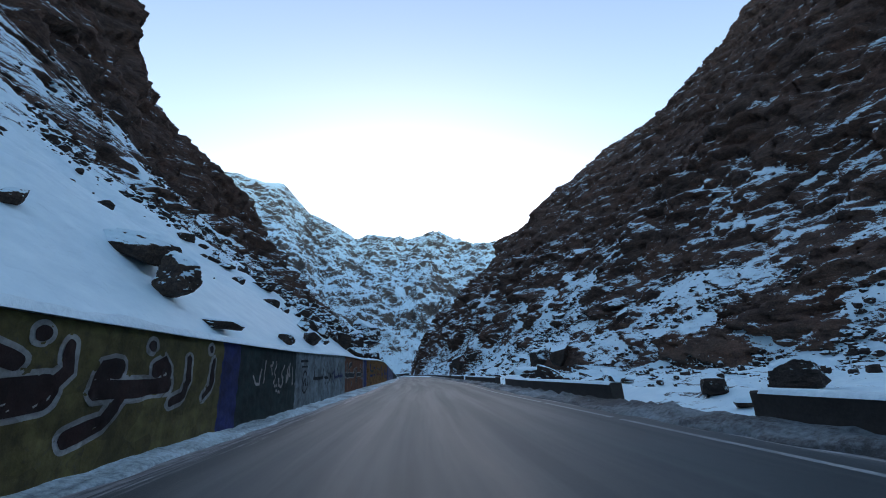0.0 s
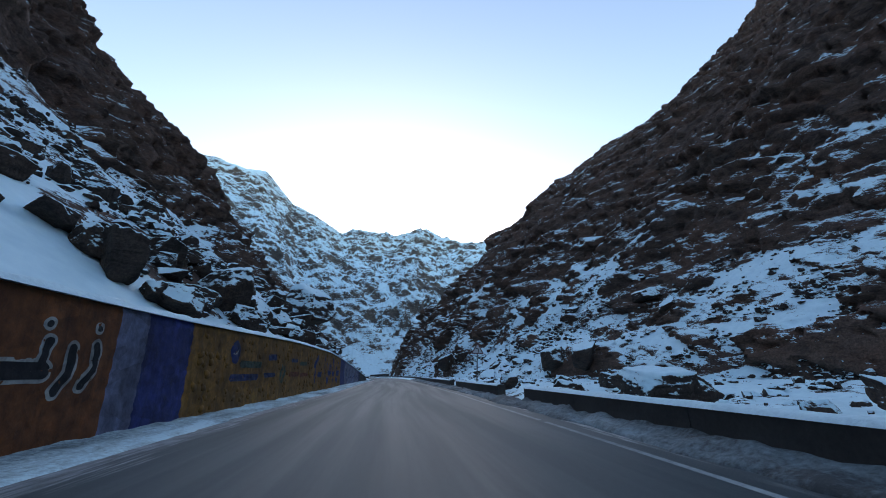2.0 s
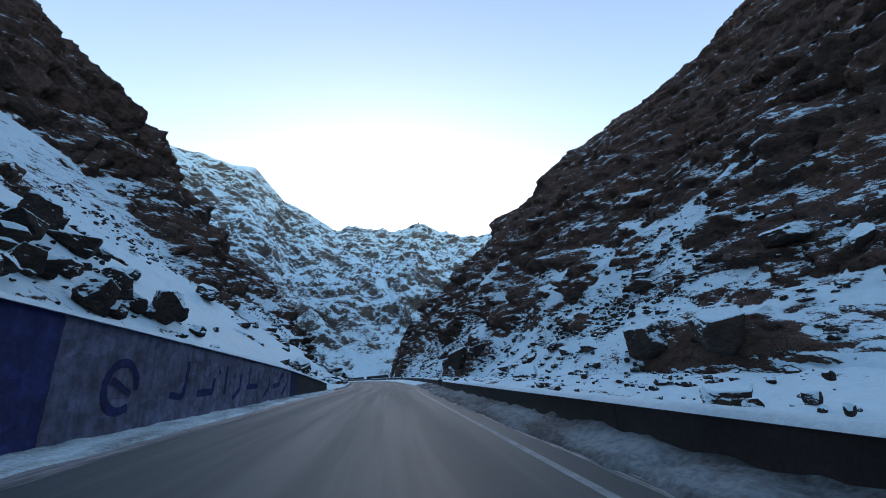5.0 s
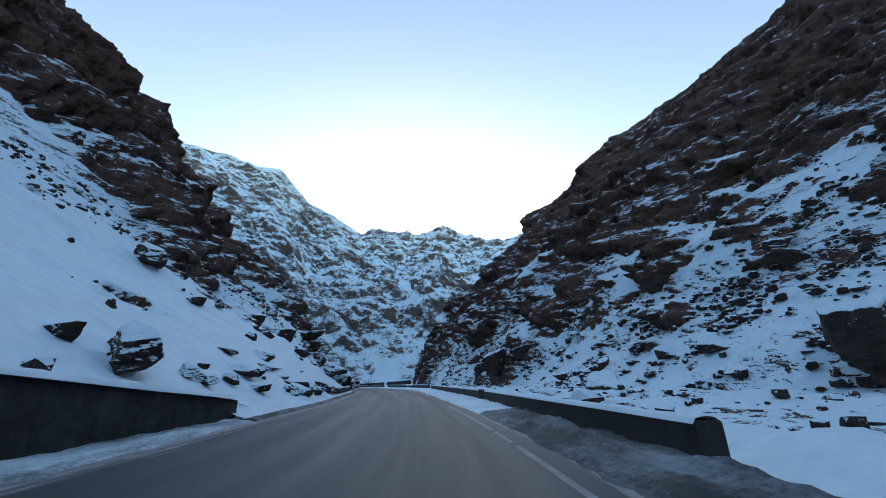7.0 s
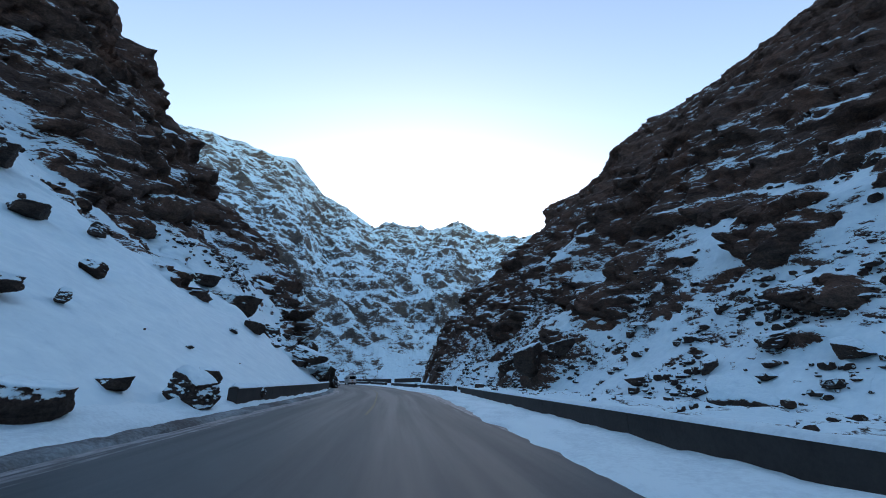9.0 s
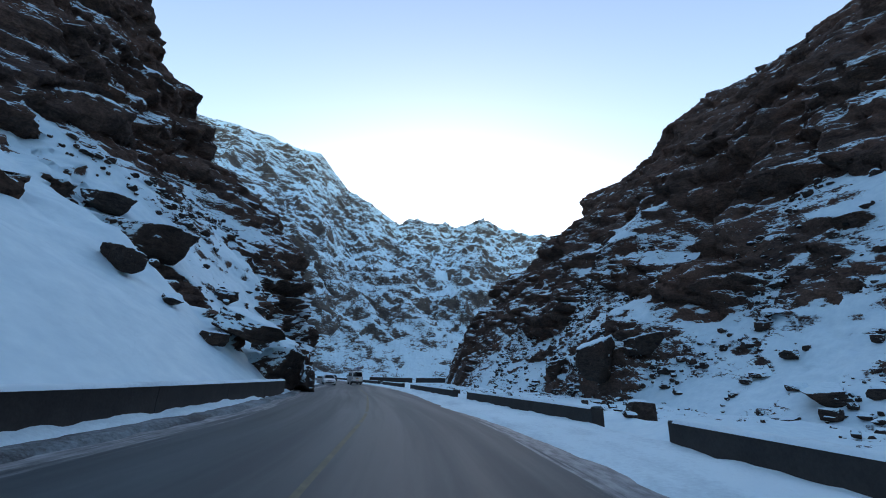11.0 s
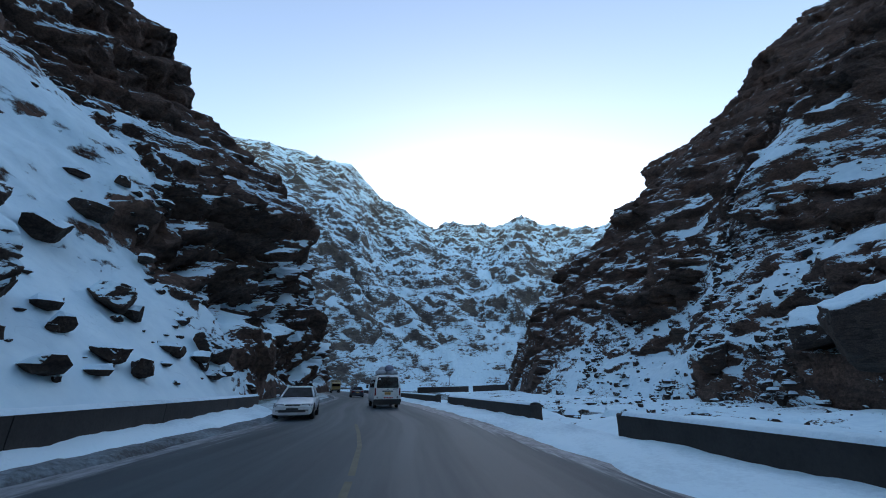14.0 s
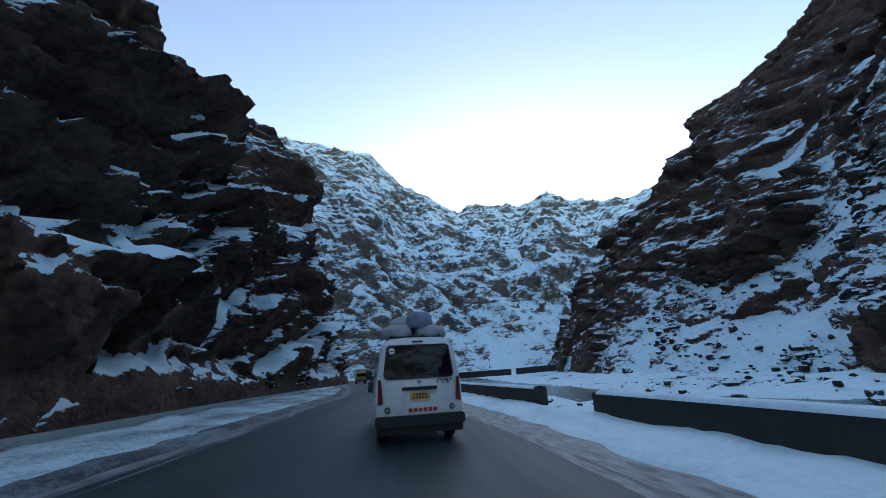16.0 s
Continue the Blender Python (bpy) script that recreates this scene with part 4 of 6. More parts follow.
laid("mountain_left", [(80.9, 9, 0.91, 0.71), (85.2, 7.3, 1.16, 0.9), (73.7, 20, 1.3, 0.5), (99, 15.2, 2.4, 0.46), (91.3, 8, 3.9, 0.5), (86.9, 4.9, 0.82, 0.53), (83.1, 4.7, 0.58, 0.43), (85.2, 5, 0.59, 0.42), (88.6, 4.6, 0.6, 0.4), (95.2, 4.7, 0.67, 0.5), (84.2, 6.7, 0.37, 0.75), (85.8, 5.9, 0.41, 0.5), (104.5, 4.5, 0.81, 1), (128.7, 3.2, 0.43, 0.78), (130.8, 3, 0.41, 0.75), (129.8, 2.2, 1.11, 0.5), (134.2, 2, 0.52, 0.38), (143.6, 2.5, 1.18, 0.25), (134.8, 1.7, 0.6, 0.33), (141.9, 1.2, 0.73, 0.38), (146.3, 3.9, 0.87, 0.3), (147.4, 0.6, 0.88, 0.5), (165.6, 0.4, 1.04, 0.4)], 0.4, on_snow)
laid("mountain_left", [(176, 19.9, 2.64, 0.42), (156.8, 4.2, 1.11, 0.41), (151.2, 3.2, 0.36, 0.38), (150.6, 2.7, 0.45, 0.4), (152.9, 2.9, 0.91, 0.22), (147.5, 1, 0.55, 0.6), (150.7, 1.3, 1.01, 0.42), (152.9, 0.7, 0.89, 0.56), (156.8, 1, 0.44, 0.57), (163.9, 1.3, 0.7, 0.62), (159.5, 0.4, 1.01, 0.43), (151.8, 2.2, 0.65, 0.21), (160.6, 4.3, 0.39, 0.6), (178.2, 20.5, 2.11, 0.57), (173.2, 13.1, 1.28, 0.5), (197.5, 3.5, 2.2, 0.35), (205.7, 15.8, 2.18, 0.5), (205.4, 11.4, 3.6, 0.53), (193.1, 6.7, 1.31, 0.62), (194.7, 5.2, 0.69, 0.38)], 0.4, on_snow)
laid("mountain_left", [(214.4, 8.8, 1.44, 0.64), (210.5, 4, 1.2, 0.6), (212, 3.7, 1, 0.89), (215.3, 4.6, 0.69, 0.64), (219.5, 6.9, 1.13, 0.5), (216.8, 7.6, 0.5, 0.57), (222.5, 6.9, 0.82, 0.56), (216.5, 3, 1.68, 0.46), (211.1, 2.1, 0.45, 0.5)], 0.4, on_snow)
laid("mountain_right", [(188.8, -1.6, 3.4, 0.6), (173.8, 4.9, 2.2, 0.55), (183.5, 4.3, 2, 0.44), (194, 5.8, 2.9, 0.33), (176, 23.2, 3.9, 0.31), (213.5, 1, 2.4, 0.33), (201.5, 2.9, 1.92, 0.75), (171.5, -1.2, 1.3, 0.3), (224.8, 6.1, 1.6, 0.27), (226.2, 3.6, 1.5, 0.3), (231.5, 13.7, 1.5, 0.34), (218.8, 2.2, 1.2, 0.29), (214.2, -1.6, 1.05, 0.34), (282.5, 3.8, 3.4, 0.6), (137, 3, 4.5, 0.6), (150, 3, 4, 0.9), (143, 22, 4, 0.5), (128, 17, 3, 0.5), (254, 4, 5, 0.7), (249, 9, 4.5, 0.5), (262, 7, 4, 0.6)], 0.5, "large brown rock half buried in the snow slope")


heap = random.Random(14)
for y0, y1, low_z, high_z, count, big in ((36, 52, 5.5, 14, 20, 0.8), (50, 70, 4.0, 14, 44, 1.0), (70, 108, 4.2, 12, 50, 0.9), (120, 150, 1.6, 6, 8, 0.5), (168, 214, 1.2, 14, 14, 0.8), (214, 230, 1.5, 20, 8, 1.0)):
    for _ in range(count):
        boulder("mountain_left", heap.uniform(y0, y1), low_z + (high_z - low_z) * heap.random() ** 1.6, big * heap.uniform(0.4, 1.0), heap.uniform(0, 180), heap.randrange(6), 0.25)


def scatter(name, side, count, low, high, y0, y1, sizes, label, seed):
    """Small stones strewn over a snow slope, as one mesh."""
    X, Y, Z, H, hard = SIDES[side]
    rng = np.random.default_rng(seed)
    ok = np.argwhere((H > low) & (H < high) & (Y > y0) & (Y < y1) & (hard < 0.5))
    dense = fractal(X / 9, Y / 9, Z / 9, 3, seed)
    weight = np.clip(dense[ok[:, 0], ok[:, 1]] + 0.35, 0.02, 1) ** 2
    if side in STONY:
        weight = weight * (0.06 + STONY[side][ok[:, 0], ok[:, 1]]) ** 2
    picks = ok[rng.choice(len(ok), count, p=weight / weight.sum())]
    bases = [(np.array([v.co for v in m.vertices]), np.array([p.vertices[:] for p in m.polygons])) for m in SMALL]
    verts, faces, n = [], [], 0
    for i, j in picks:
        co, fa = bases[rng.integers(len(bases))]
        size = sizes[0] + (sizes[1] - sizes[0]) * rng.random() ** 3
        a = rng.random() * 6.283
        c, s = math.cos(a), math.sin(a)
        k = co * size * rng.uniform(0.8, 1.25, 3)
        verts.append(np.stack([k[:, 0] * c - k[:, 1] * s + X[i, j], k[:, 0] * s + k[:, 1] * c + Y[i, j], k[:, 2] - size * 0.15 + Z[i, j]], -1))
        faces.append(fa + n)
        n += len(co)
    me = bpy.data.meshes.new(name)
    me.from_pydata(np.concatenate(verts).tolist(), [], np.concatenate(faces).tolist())
    me.materials.append(BOULDER)
    return tagged(new(name, me), label, "stones", kind="stuff")


scatter("scree", "mountain_left", 1800, 0.4, 72, 5, 155, (0.15, 0.85), "dark stones strewn over the snow slope", 1)
scatter("scree", "mountain_left", 1800, 0.3, 40, 5, 155, (0.08, 0.35), "dark pebbles and twigs showing through the snow", 4)
scatter("scree", "mountain_left", 1300, 0.3, 48, 135, 262, (0.08, 0.7), "dark stones strewn over the snow slope", 2)
scatter("scree", "mountain_right", 3000, 0.2, 50, 45, 350, (0.2, 1.2), "small dark stones strewn over the snow slope", 3)
scatter("scree", "ground", 1500, 1.2, 70, 8, 300, (0.12, 0.8), "dark stones half buried in the valley snow", 5)


for x, y, z, size, turn, kind in ((19, 57, -1.2, 3.2, 60, 1), (24, 61, -1.4, 3.4, 100, 0), (15.5, 60, -0.9, 1.6, 20, 4), (26, 45, -1.3, 2.6, 80, 3), (20, 38, -1.2, 2.2, 40, 0), (30, 52, -1.3, 2.4, 70, 5), (17, 33, -1.0, 1.5, 10, 1), (24, 78, -1.3, 2.0, 50, 4), (35, 86, -1.4, 2.6, 80, 0), (21, 98, -1.2, 1.7, 30, 1), (27, 24, -1.2, 2.4, 120, 0), (18, 19, -1.0, 1.6, 60, 3)):
    ob = new("boulder", ROCKS[kind])
    ob.matrix_world = pose(x, y, z, 8, -6, turn) @ Matrix.Diagonal((size * 0.72, size * 0.72, size * 0.5, 1))
    tagged(ob, "large dark boulder capped with snow beside the river bed", "boulder", "boulders on the valley floor")


for y, out, size, turn, kind in ((199.6, 1.3, 1.7, 70, 1), (201.6, 1.0, 1.3, 20, 4), (203.2, 1.9, 2.4, 80, 0), (205.1, 1.0, 1.7, 50, 2), (206.2, 2.6, 2.2, 15, 6), (202.2, 3.2, 2.0, 30, 3), (200.2, 3.0, 1.7, 100, 5)):
    ob = new("boulder", ROCKS[kind])
    ob.matrix_world = pose(float(left_rail(y)) - out, y, 0.1 + 0.35 * max(0, out - 1), 5, 12, turn) @ Matrix.Diagonal((size, size, size, 1))
    tagged(ob, "dark angular boulder lying between two roadside barriers", "boulder", "boulders on the slopes")


# ---- walls along the road ----
def wall_run(name, y0, y1, at, thick, height, material, label, side, sink=0.3, category="barrier", kind="", group=""):
    """A low wall that follows the road, with rounded top edges."""
    ys = np.arange(y0, y1 + 0.2, 0.4)
    ys[-1] = y1
    wob = 0.012 * fractal(ys / 0.9, 1, 0, 3, 17)
    face, z = at(ys) + wob, height(ys) + 0.02 * fractal(ys / 1.2, 4, 0, 3, 18)
    bm = bmesh.new()
    ring = []
    for x0, y, h in zip(face, ys, z):
        x1 = x0 + side * thick
        ring.append([bm.verts.new(v) for v in ((x0 - side * 0.05, y, -sink), (x0, y, h * 0.5), (x0, y, h - 0.035), (x0 + side * 0.03, y, h), (x1 - side * 0.03, y, h), (x1, y, h - 0.035), (x1, y, -sink))])
    for a, b in zip(ring[:-1], ring[1:]):
        for k in range(6):
            bm.faces.new((a[k], a[k + 1], b[k + 1], b[k]))
    bm.faces.new(ring[0])
    bm.faces.new(ring[-1][::-1])
    bmesh.ops.recalc_face_normals(bm, faces=bm.faces)
    ob = new(name, mesh_of(bm, name, material, True))
    return tagged(ob, label, category, group, kind) if label else ob


def barrier(y0, y1, at, height, label, side):
    """A roadside barrier of cast blocks set end to end."""
    root = thing("barrier", label, "barrier", "roadside barriers", at=pose(float(at((y0 + y1) / 2)), (y0 + y1) / 2, 0))
    count = max(1, round((y1 - y0) / 5.5))
    for k in range(count):
        a, b = y0 + (y1 - y0) * k / count, y0 + (y1 - y0) * (k + 1) / count
        ob = wall_run("block", a + 0.012, b - 0.012, at, 0.42, height, CONCRETE, "", side)
        ob.parent = root
        ob.matrix_parent_inverse = root.matrix_world.inverted()
    return root


def snow_cap(y0, y1, at, thick, height, side, deep, seed=1):
    """Snow lying along the top of a wall."""
    ys = np.arange(y0 + 0.05, y1 - 0.05, 0.25)
    s = np.linspace(0, 1, 9)
    X = at(ys)[:, None] + side * (thick * (-0.04 + 1.08 * s[None]))
    Y = np.repeat(ys[:, None], 9, 1)
    d = deep * (1 + 0.5 * fractal(ys / 1.1, 2, 0, 3, seed))[:, None]
    Z = height(ys)[:, None] + d * np.sin(np.pi * np.clip(s, 0.02, 0.98))[None] ** 0.5 - 0.015
    Z[:, [0, -1]] = height(ys)[:, None] - 0.04
    ob = new("snow_cap", grid_mesh("snow_cap", X, Y, Z, CLEAN_SNOW, True, side > 0))
    return tagged(ob, "strip of snow lying on top of a roadside wall", "snow", kind="stuff")


low = lambda y: 0 * y + 0.68
mid = lambda y: 0 * y + 0.95
for y0, y1 in ((-38, 7), (12.5, 28.7), (32.6, 52), (56, 70.8), (74.3, 116), (120, 139), (141, 181), (185, 199), (202.4, 220.7), (226, 239.5), (243, 330)):
    barrier(y0, y1, right_rail, low, "low dark concrete barrier with snow on top", 1)
    snow_cap(y0, y1, right_rail, 0.42, low, 1, 0.07, seed=int(y0 + 50))
for y0, y1 in ((162, 198), (206.5, 231.5)):
    barrier(y0, y1, left_rail, mid, "chest-high dark concrete barrier with snow on top", -1)
    snow_cap(y0, y1, left_rail, 0.42, mid, -1, 0.08, seed=int(y0))

# ---- the painted wall ----
wall_left = wall_run("wall_left", -38, 133.5, lambda y: left_rail(y) - 0.13, 0.6, wall_top, CONCRETE, "long roadside retaining wall of rubble stone, painted in bright panels", -1, 0.3, "wall", "structure")
snow_cap(-38, 133.5, lambda y: left_rail(y) + 0.09, 0.9, wall_top, -1, 0.22)
stone_relief = line((-60, 0.05), (11, 0.05), (13, 0.04), (33, 0.05), (34, 0.05), (47, 0.05), (51, 0.075), (89, 0.075), (91, 0.03), (119, 0.03), (122, 0.02), (134, 0.02))


def relief(y, z):
    """How far the rubble of the wall stands out."""
    v, e = blocks(y / 0.62 + 0.2 * soft_noise(y, z, 0, 3), z / 0.42, 0.5, 31)
    rough = stone_relief(y)
    return 0.012 + rough * (0.25 * v + 1.6 * np.minimum(e, 0.30)) + rough * 0.45 * fractal(y / 0.22, z / 0.22, 0, 3, 37)


def wall_paint(name, colour, wear=0.3, under=(0.10, 0.09, 0.08), grime=0.5):
    """Old paint on stone: stains, bare patches and streaks of dirt."""
    m, nt, b = shader(name)
    big, small, run = grain(nt, 0.7, 6, 0.6), grain(nt, 9, 7, 0.7), grain(nt, 1.6, 6, 0.65, (1, 2.0, 0.3))
    tone = ramp(nt, big, (0.3, tuple(c * 0.55 for c in colour)), (0.55, colour), (0.75, tuple(min(1, c * 1.35) for c in colour)))
    tone = mixed(nt, grime, tone, ramp(nt, run, (0.35, (0.35, 0.33, 0.32)), (0.6, (1, 1, 1))), "MULTIPLY")
    chip = ramp(nt, maths(nt, "ADD", maths(nt, "MULTIPLY", small, 0.6), maths(nt, "MULTIPLY", big, 0.4)), (0.62 - 0.20 * wear, (0, 0, 0)), (0.74 - 0.20 * wear, (1, 1, 1)))
    tone = mixed(nt, maths(nt, "MULTIPLY", chip, 0.75), tone, under)
    stones = node(nt, "ShaderNodeTexVoronoi", Scale=2.1)
    wire(nt, place_of(nt, 1.0, (0.3, 0.8, 1.2)), stones.inputs["Vector"])
    tone = mixed(nt, 0.8, tone, ramp(nt, stones.outputs["Color"], (0.2, (0.62, 0.60, 0.58)), (0.8, (1.0, 1.0, 1.0))), "MULTIPLY")
    tone = mixed(nt, 0.7, tone, ramp(nt, grain(nt, 3.2, 7, 0.72), (0.36, (0.36, 0.35, 0.34)), (0.60, (1, 1, 1))), "MULTIPLY")
    wire(nt, tone, b.inputs["Base Color"])
    b.inputs["Roughness"].default_value = 0.85
    bumped(nt, b, maths(nt, "ADD", small, maths(nt, "MULTIPLY", big, 0.5)), 0.6, 0.03)
    return m


def panel(y0, y1, material, label):
    """One painted stretch of the wall's face, with its rubble relief."""
    n = max(3, int((y1 - y0) / 0.11))
    ys = np.linspace(y0, y1, n)
    t = np.linspace(0, 1, 30)
    Y = np.repeat(ys[:, None], 30, 1)
    Z = -0.2 + (wall_top(Y) + 0.17) * t[None]
    X = left_rail(Y) + relief(Y, Z)
    X[:, -1] = left_rail(ys) - 0.02
    ob = new("panel", grid_mesh("panel", X, Y, Z, material, True))
    ob.parent = wall_left
    return tagged(ob, label)


def ribbon(owner, path, width, material, lift, name="lettering"):
    """A brush stroke that follows the stones of the wall."""
    pts = np.array(path, float)
    if len(pts) == 1:
        pts = np.array([pts[0] - (0.01, 0), pts[0] + (0.01, 0)])
    seg = np.hypot(*np.diff(pts, axis=0).T)
    s = np.concatenate([[0], np.cumsum(seg)])
    reach = width / 2
    tip = reach * np.sin(np.linspace(0, 1.45, 6))
    k = np.concatenate([-tip[::-1], np.linspace(0, s[-1], max(3, int(s[-1] / 0.10)))[1:-1], s[-1] + tip])
    kk = np.clip(k, 0, s[-1])
    P = np.stack([np.interp(kk, s, pts[:, a]) for a in (0, 1)], -1)
    D = np.stack([np.interp(kk + 0.05, s, pts[:, a]) - np.interp(kk - 0.05, s, pts[:, a]) for a in (0, 1)], -1)
    D /= np.maximum(np.linalg.norm(D, axis=1, keepdims=True), 1e-6)
    P = P + D * (k - kk)[:, None]
    cap = np.sqrt(np.clip(1 - ((k - kk) / reach) ** 2, 0.02, 1))
    w = np.linspace(-0.5, 0.5, 7)
    uneven = 1 + 0.12 * soft_noise(k / 0.35, pts[0, 0], pts[0, 1], 4)
    Y = P[:, :1] - D[:, 1:] * w[None] * (width * cap * uneven)[:, None]
    Z = P[:, 1:] + D[:, :1] * w[None] * (width * cap * uneven)[:, None]
    SPOTS.append(P)
    X = left_rail(Y) + relief(Y, Z) + lift
    ob = new(name, grid_mesh(name, X, Y, Z, material, True))
    ob.parent = owner
    return ob


SPOTS = []


def lettering(owner, strokes, colour, outline=None, edge=0.16):
    for path, width in strokes:
        if outline is not None:
            ribbon(owner, path, width + edge, outline, 0.008, "lettering_outline")
        ribbon(owner, path, width, colour, 0.016)


OLIVE, ROYAL = wall_paint("olive_paint", (0.20, 0.165, 0.055), 0.35), wall_paint("blue_paint", (0.040, 0.055, 0.24), 0.1)
GREEN, PALE = wall_paint("green_paint", (0.020, 0.048, 0.048), 0.15), wall_paint("pale_blue_paint", (0.30, 0.38, 0.42), 0.12, (0.12, 0.13, 0.13), 0.4)
ORANGE, LAVENDER = wall_paint("orange_paint", (0.27, 0.085, 0.022), 0.30, (0.09, 0.06, 0.045), 0.7), wall_paint("lavender_paint", (0.25, 0.27, 0.43), 0.2)
OCHRE, NAVY = wall_paint("ochre_paint", (0.38, 0.175, 0.03), 0.45, (0.15, 0.10, 0.045), 0.7), wall_paint("navy_paint", (0.022, 0.030, 0.14), 0.15)
BROWN_INK, BLACK_INK = wall_paint("brown_ink", (0.040, 0.014, 0.012), 0.1, (0.08, 0.05, 0.04)), wall_paint("black_ink", (0.016, 0.016, 0.022), 0.1)
WHITE_INK, BLUE_INK = wall_paint("white_ink", (0.52, 0.53, 0.52), 0.25, (0.2, 0.19, 0.17), 0.3), wall_paint("blue_ink", (0.030, 0.045, 0.22), 0.25, (0.16, 0.11, 0.05))
RED_INK, TEAL_INK, INDIGO_INK = wall_paint("red_ink", (0.24, 0.045, 0.02), 0.5, (0.25, 0.15, 0.03)), wall_paint("teal_ink", (0.07, 0.11, 0.085), 0.5, (0.25, 0.16, 0.04)), wall_paint("indigo_ink", (0.045, 0.055, 0.19), 0.3, (0.12, 0.11, 0.10))

olive = panel(-38, 11.8, OLIVE, "olive-painted rubble with dark outlined lettering")
lettering(olive, [([(4.7, 1.40), (5.6, 1.30), (6.5, 1.38)], 0.52), ([(6.5, 1.35), (6.85, 1.7), (6.8, 2.05)], 0.22), ([(5.0, 1.75), (5.5, 1.95), (6.0, 1.8)], 0.26), ([(6.3, 2.2)], 0.24),
    ([(7.5, 1.38), (8.5, 1.36), (9.4, 1.42)], 0.33), ([(7.55, 1.45), (7.62, 1.75), (7.9, 1.72)], 0.36), ([(9.35, 1.5), (9.25, 1.85), (9.0, 1.72)], 0.34), ([(8.1, 1.25), (7.75, 0.85), (7.1, 0.68)], 0.28), ([(8.75, 2.18)], 0.22),
    ([(9.62, 1.05), (10.05, 1.15), (10.2, 1.5), (10.15, 1.95)], 0.20), ([(10.95, 1.1), (11.25, 1.3), (11.3, 1.95)], 0.18), ([(11.1, 2.25)], 0.18), ([(2.2, 1.4), (3.2, 1.3), (4.0, 1.5)], 0.4), ([(3.9, 1.4), (4.1, 2.0)], 0.24)], BROWN_INK, WHITE_INK, 0.17)
panel(11.8, 12.9, ROYAL, "blue-painted strip of wall")
green = panel(12.9, 18.7, GREEN, "dark green painted wall with white lettering")
lettering(green, [([(18.2, 1.88), (18.26, 1.5), (18.24, 1.22)], 0.11), ([(17.78, 2.02), (17.76, 1.76), (17.86, 1.57)], 0.11), ([(17.9, 1.57), (17.66, 1.55), (17.51, 1.76)], 0.11), ([(17.58, 1.92), (17.51, 1.47), (17.38, 1.31)], 0.10), ([(17.61, 1.47), (17.36, 1.26), (17.35, 1.57)], 0.10)], WHITE_INK)
lettering(green, [([(17.05, 1.94), (16.84, 1.75), (16.81, 1.57), (16.98, 1.48), (16.97, 1.25), (16.76, 1.12), (16.49, 1.23), (16.47, 1.44)], 0.11), ([(16.68, 0.95)], 0.12), ([(16.5, 0.96)], 0.12), ([(16.09, 2.07), (16.15, 1.97), (16.09, 1.93)], 0.08),
    ([(16.11, 1.9), (15.94, 1.8), (15.91, 1.63), (16.1, 1.58), (16.03, 1.4), (15.89, 1.32)], 0.11), ([(16.09, 1.2)], 0.12), ([(16.27, 1.21)], 0.12), ([(16.28, 1.02)], 0.12), ([(15.69, 2.04), (15.63, 1.94), (15.5, 1.9)], 0.10), ([(15.61, 1.79), (15.64, 1.63)], 0.10), ([(14.9, 1.35), (14.95, 2.05)], 0.10), ([(14.0, 1.55), (14.2, 1.3), (14.5, 1.3), (14.6, 1.75)], 0.10)], WHITE_INK)
pale = panel(18.7, 33.9, PALE, "pale grey-blue painted wall with black and blue lettering")
ring = [(20.4 + 0.5 * math.cos(a), 1.25 + 0.5 * math.sin(a)) for a in np.linspace(0, 6.28, 20)]
lettering(pale, [(ring, 0.10), ([(20.15, 1.1), (20.4, 1.45), (20.65, 1.1)], 0.12), ([(19.6, 2.2), (20.9, 2.25)], 0.12), ([(19.8, 1.95), (20.8, 1.98)], 0.08)], BLACK_INK)
lettering(pale, [([(22.2, 1.4), (23.4, 1.38), (24.6, 1.42)], 0.17), ([(22.4, 1.4), (22.45, 2.05)], 0.15), ([(23.3, 1.4), (23.4, 1.85)], 0.14), ([(24.6, 1.42), (24.9, 1.9)], 0.15), ([(23.7, 1.05)], 0.15)] + [([(25.2, 1.45), (25.7, 1.41), (26.5, 1.4)], 0.15), ([(25.9, 2.09), (26.1, 1.45)], 0.14), ([(25.6, 1.81), (25.7, 1.42)], 0.11), ([(26.5, 1.42), (26.2, 1.84)], 0.12), ([(26.3, 1.11)], 0.13), ([(25.5, 1.09)], 0.13), ([(26.8, 1.63), (26.8, 1.77), (27.0, 1.66), (27.1, 1.52), (27.0, 1.27), (26.7, 1.12)], 0.13), ([(27.2, 1.47), (27.3, 1.67), (27.6, 1.63), (27.6, 1.43), (27.2, 1.41)], 0.15)], BLACK_INK)
lettering(pale, [([(27.9, 1.8), (28.1, 1.42), (27.9, 1.11)], 0.16), ([(28.2, 1.64), (28.3, 1.81), (28.6, 1.64), (28.7, 1.41), (28.5, 1.11)], 0.14), ([(28.6, 2.1), (28.9, 1.4)], 0.15), ([(29.0, 1.4), (29.7, 1.42), (30.6, 1.48)], 0.17), ([(30.3, 2.27), (30.0, 1.85), (30.6, 1.53)], 0.16), ([(29.4, 1.8), (29.6, 1.45)], 0.13), ([(30.7, 1.48), (32.4, 1.48)], 0.19), ([(31.1, 1.56), (31.3, 1.82), (31.6, 1.58), (31.5, 1.16)], 0.15), ([(31.9, 1.53), (32.0, 1.76), (32.3, 1.55)], 0.17)], INDIGO_INK)
orange = panel(33.9, 46.9, ORANGE, "orange-painted wall with heavy white-outlined black lettering")
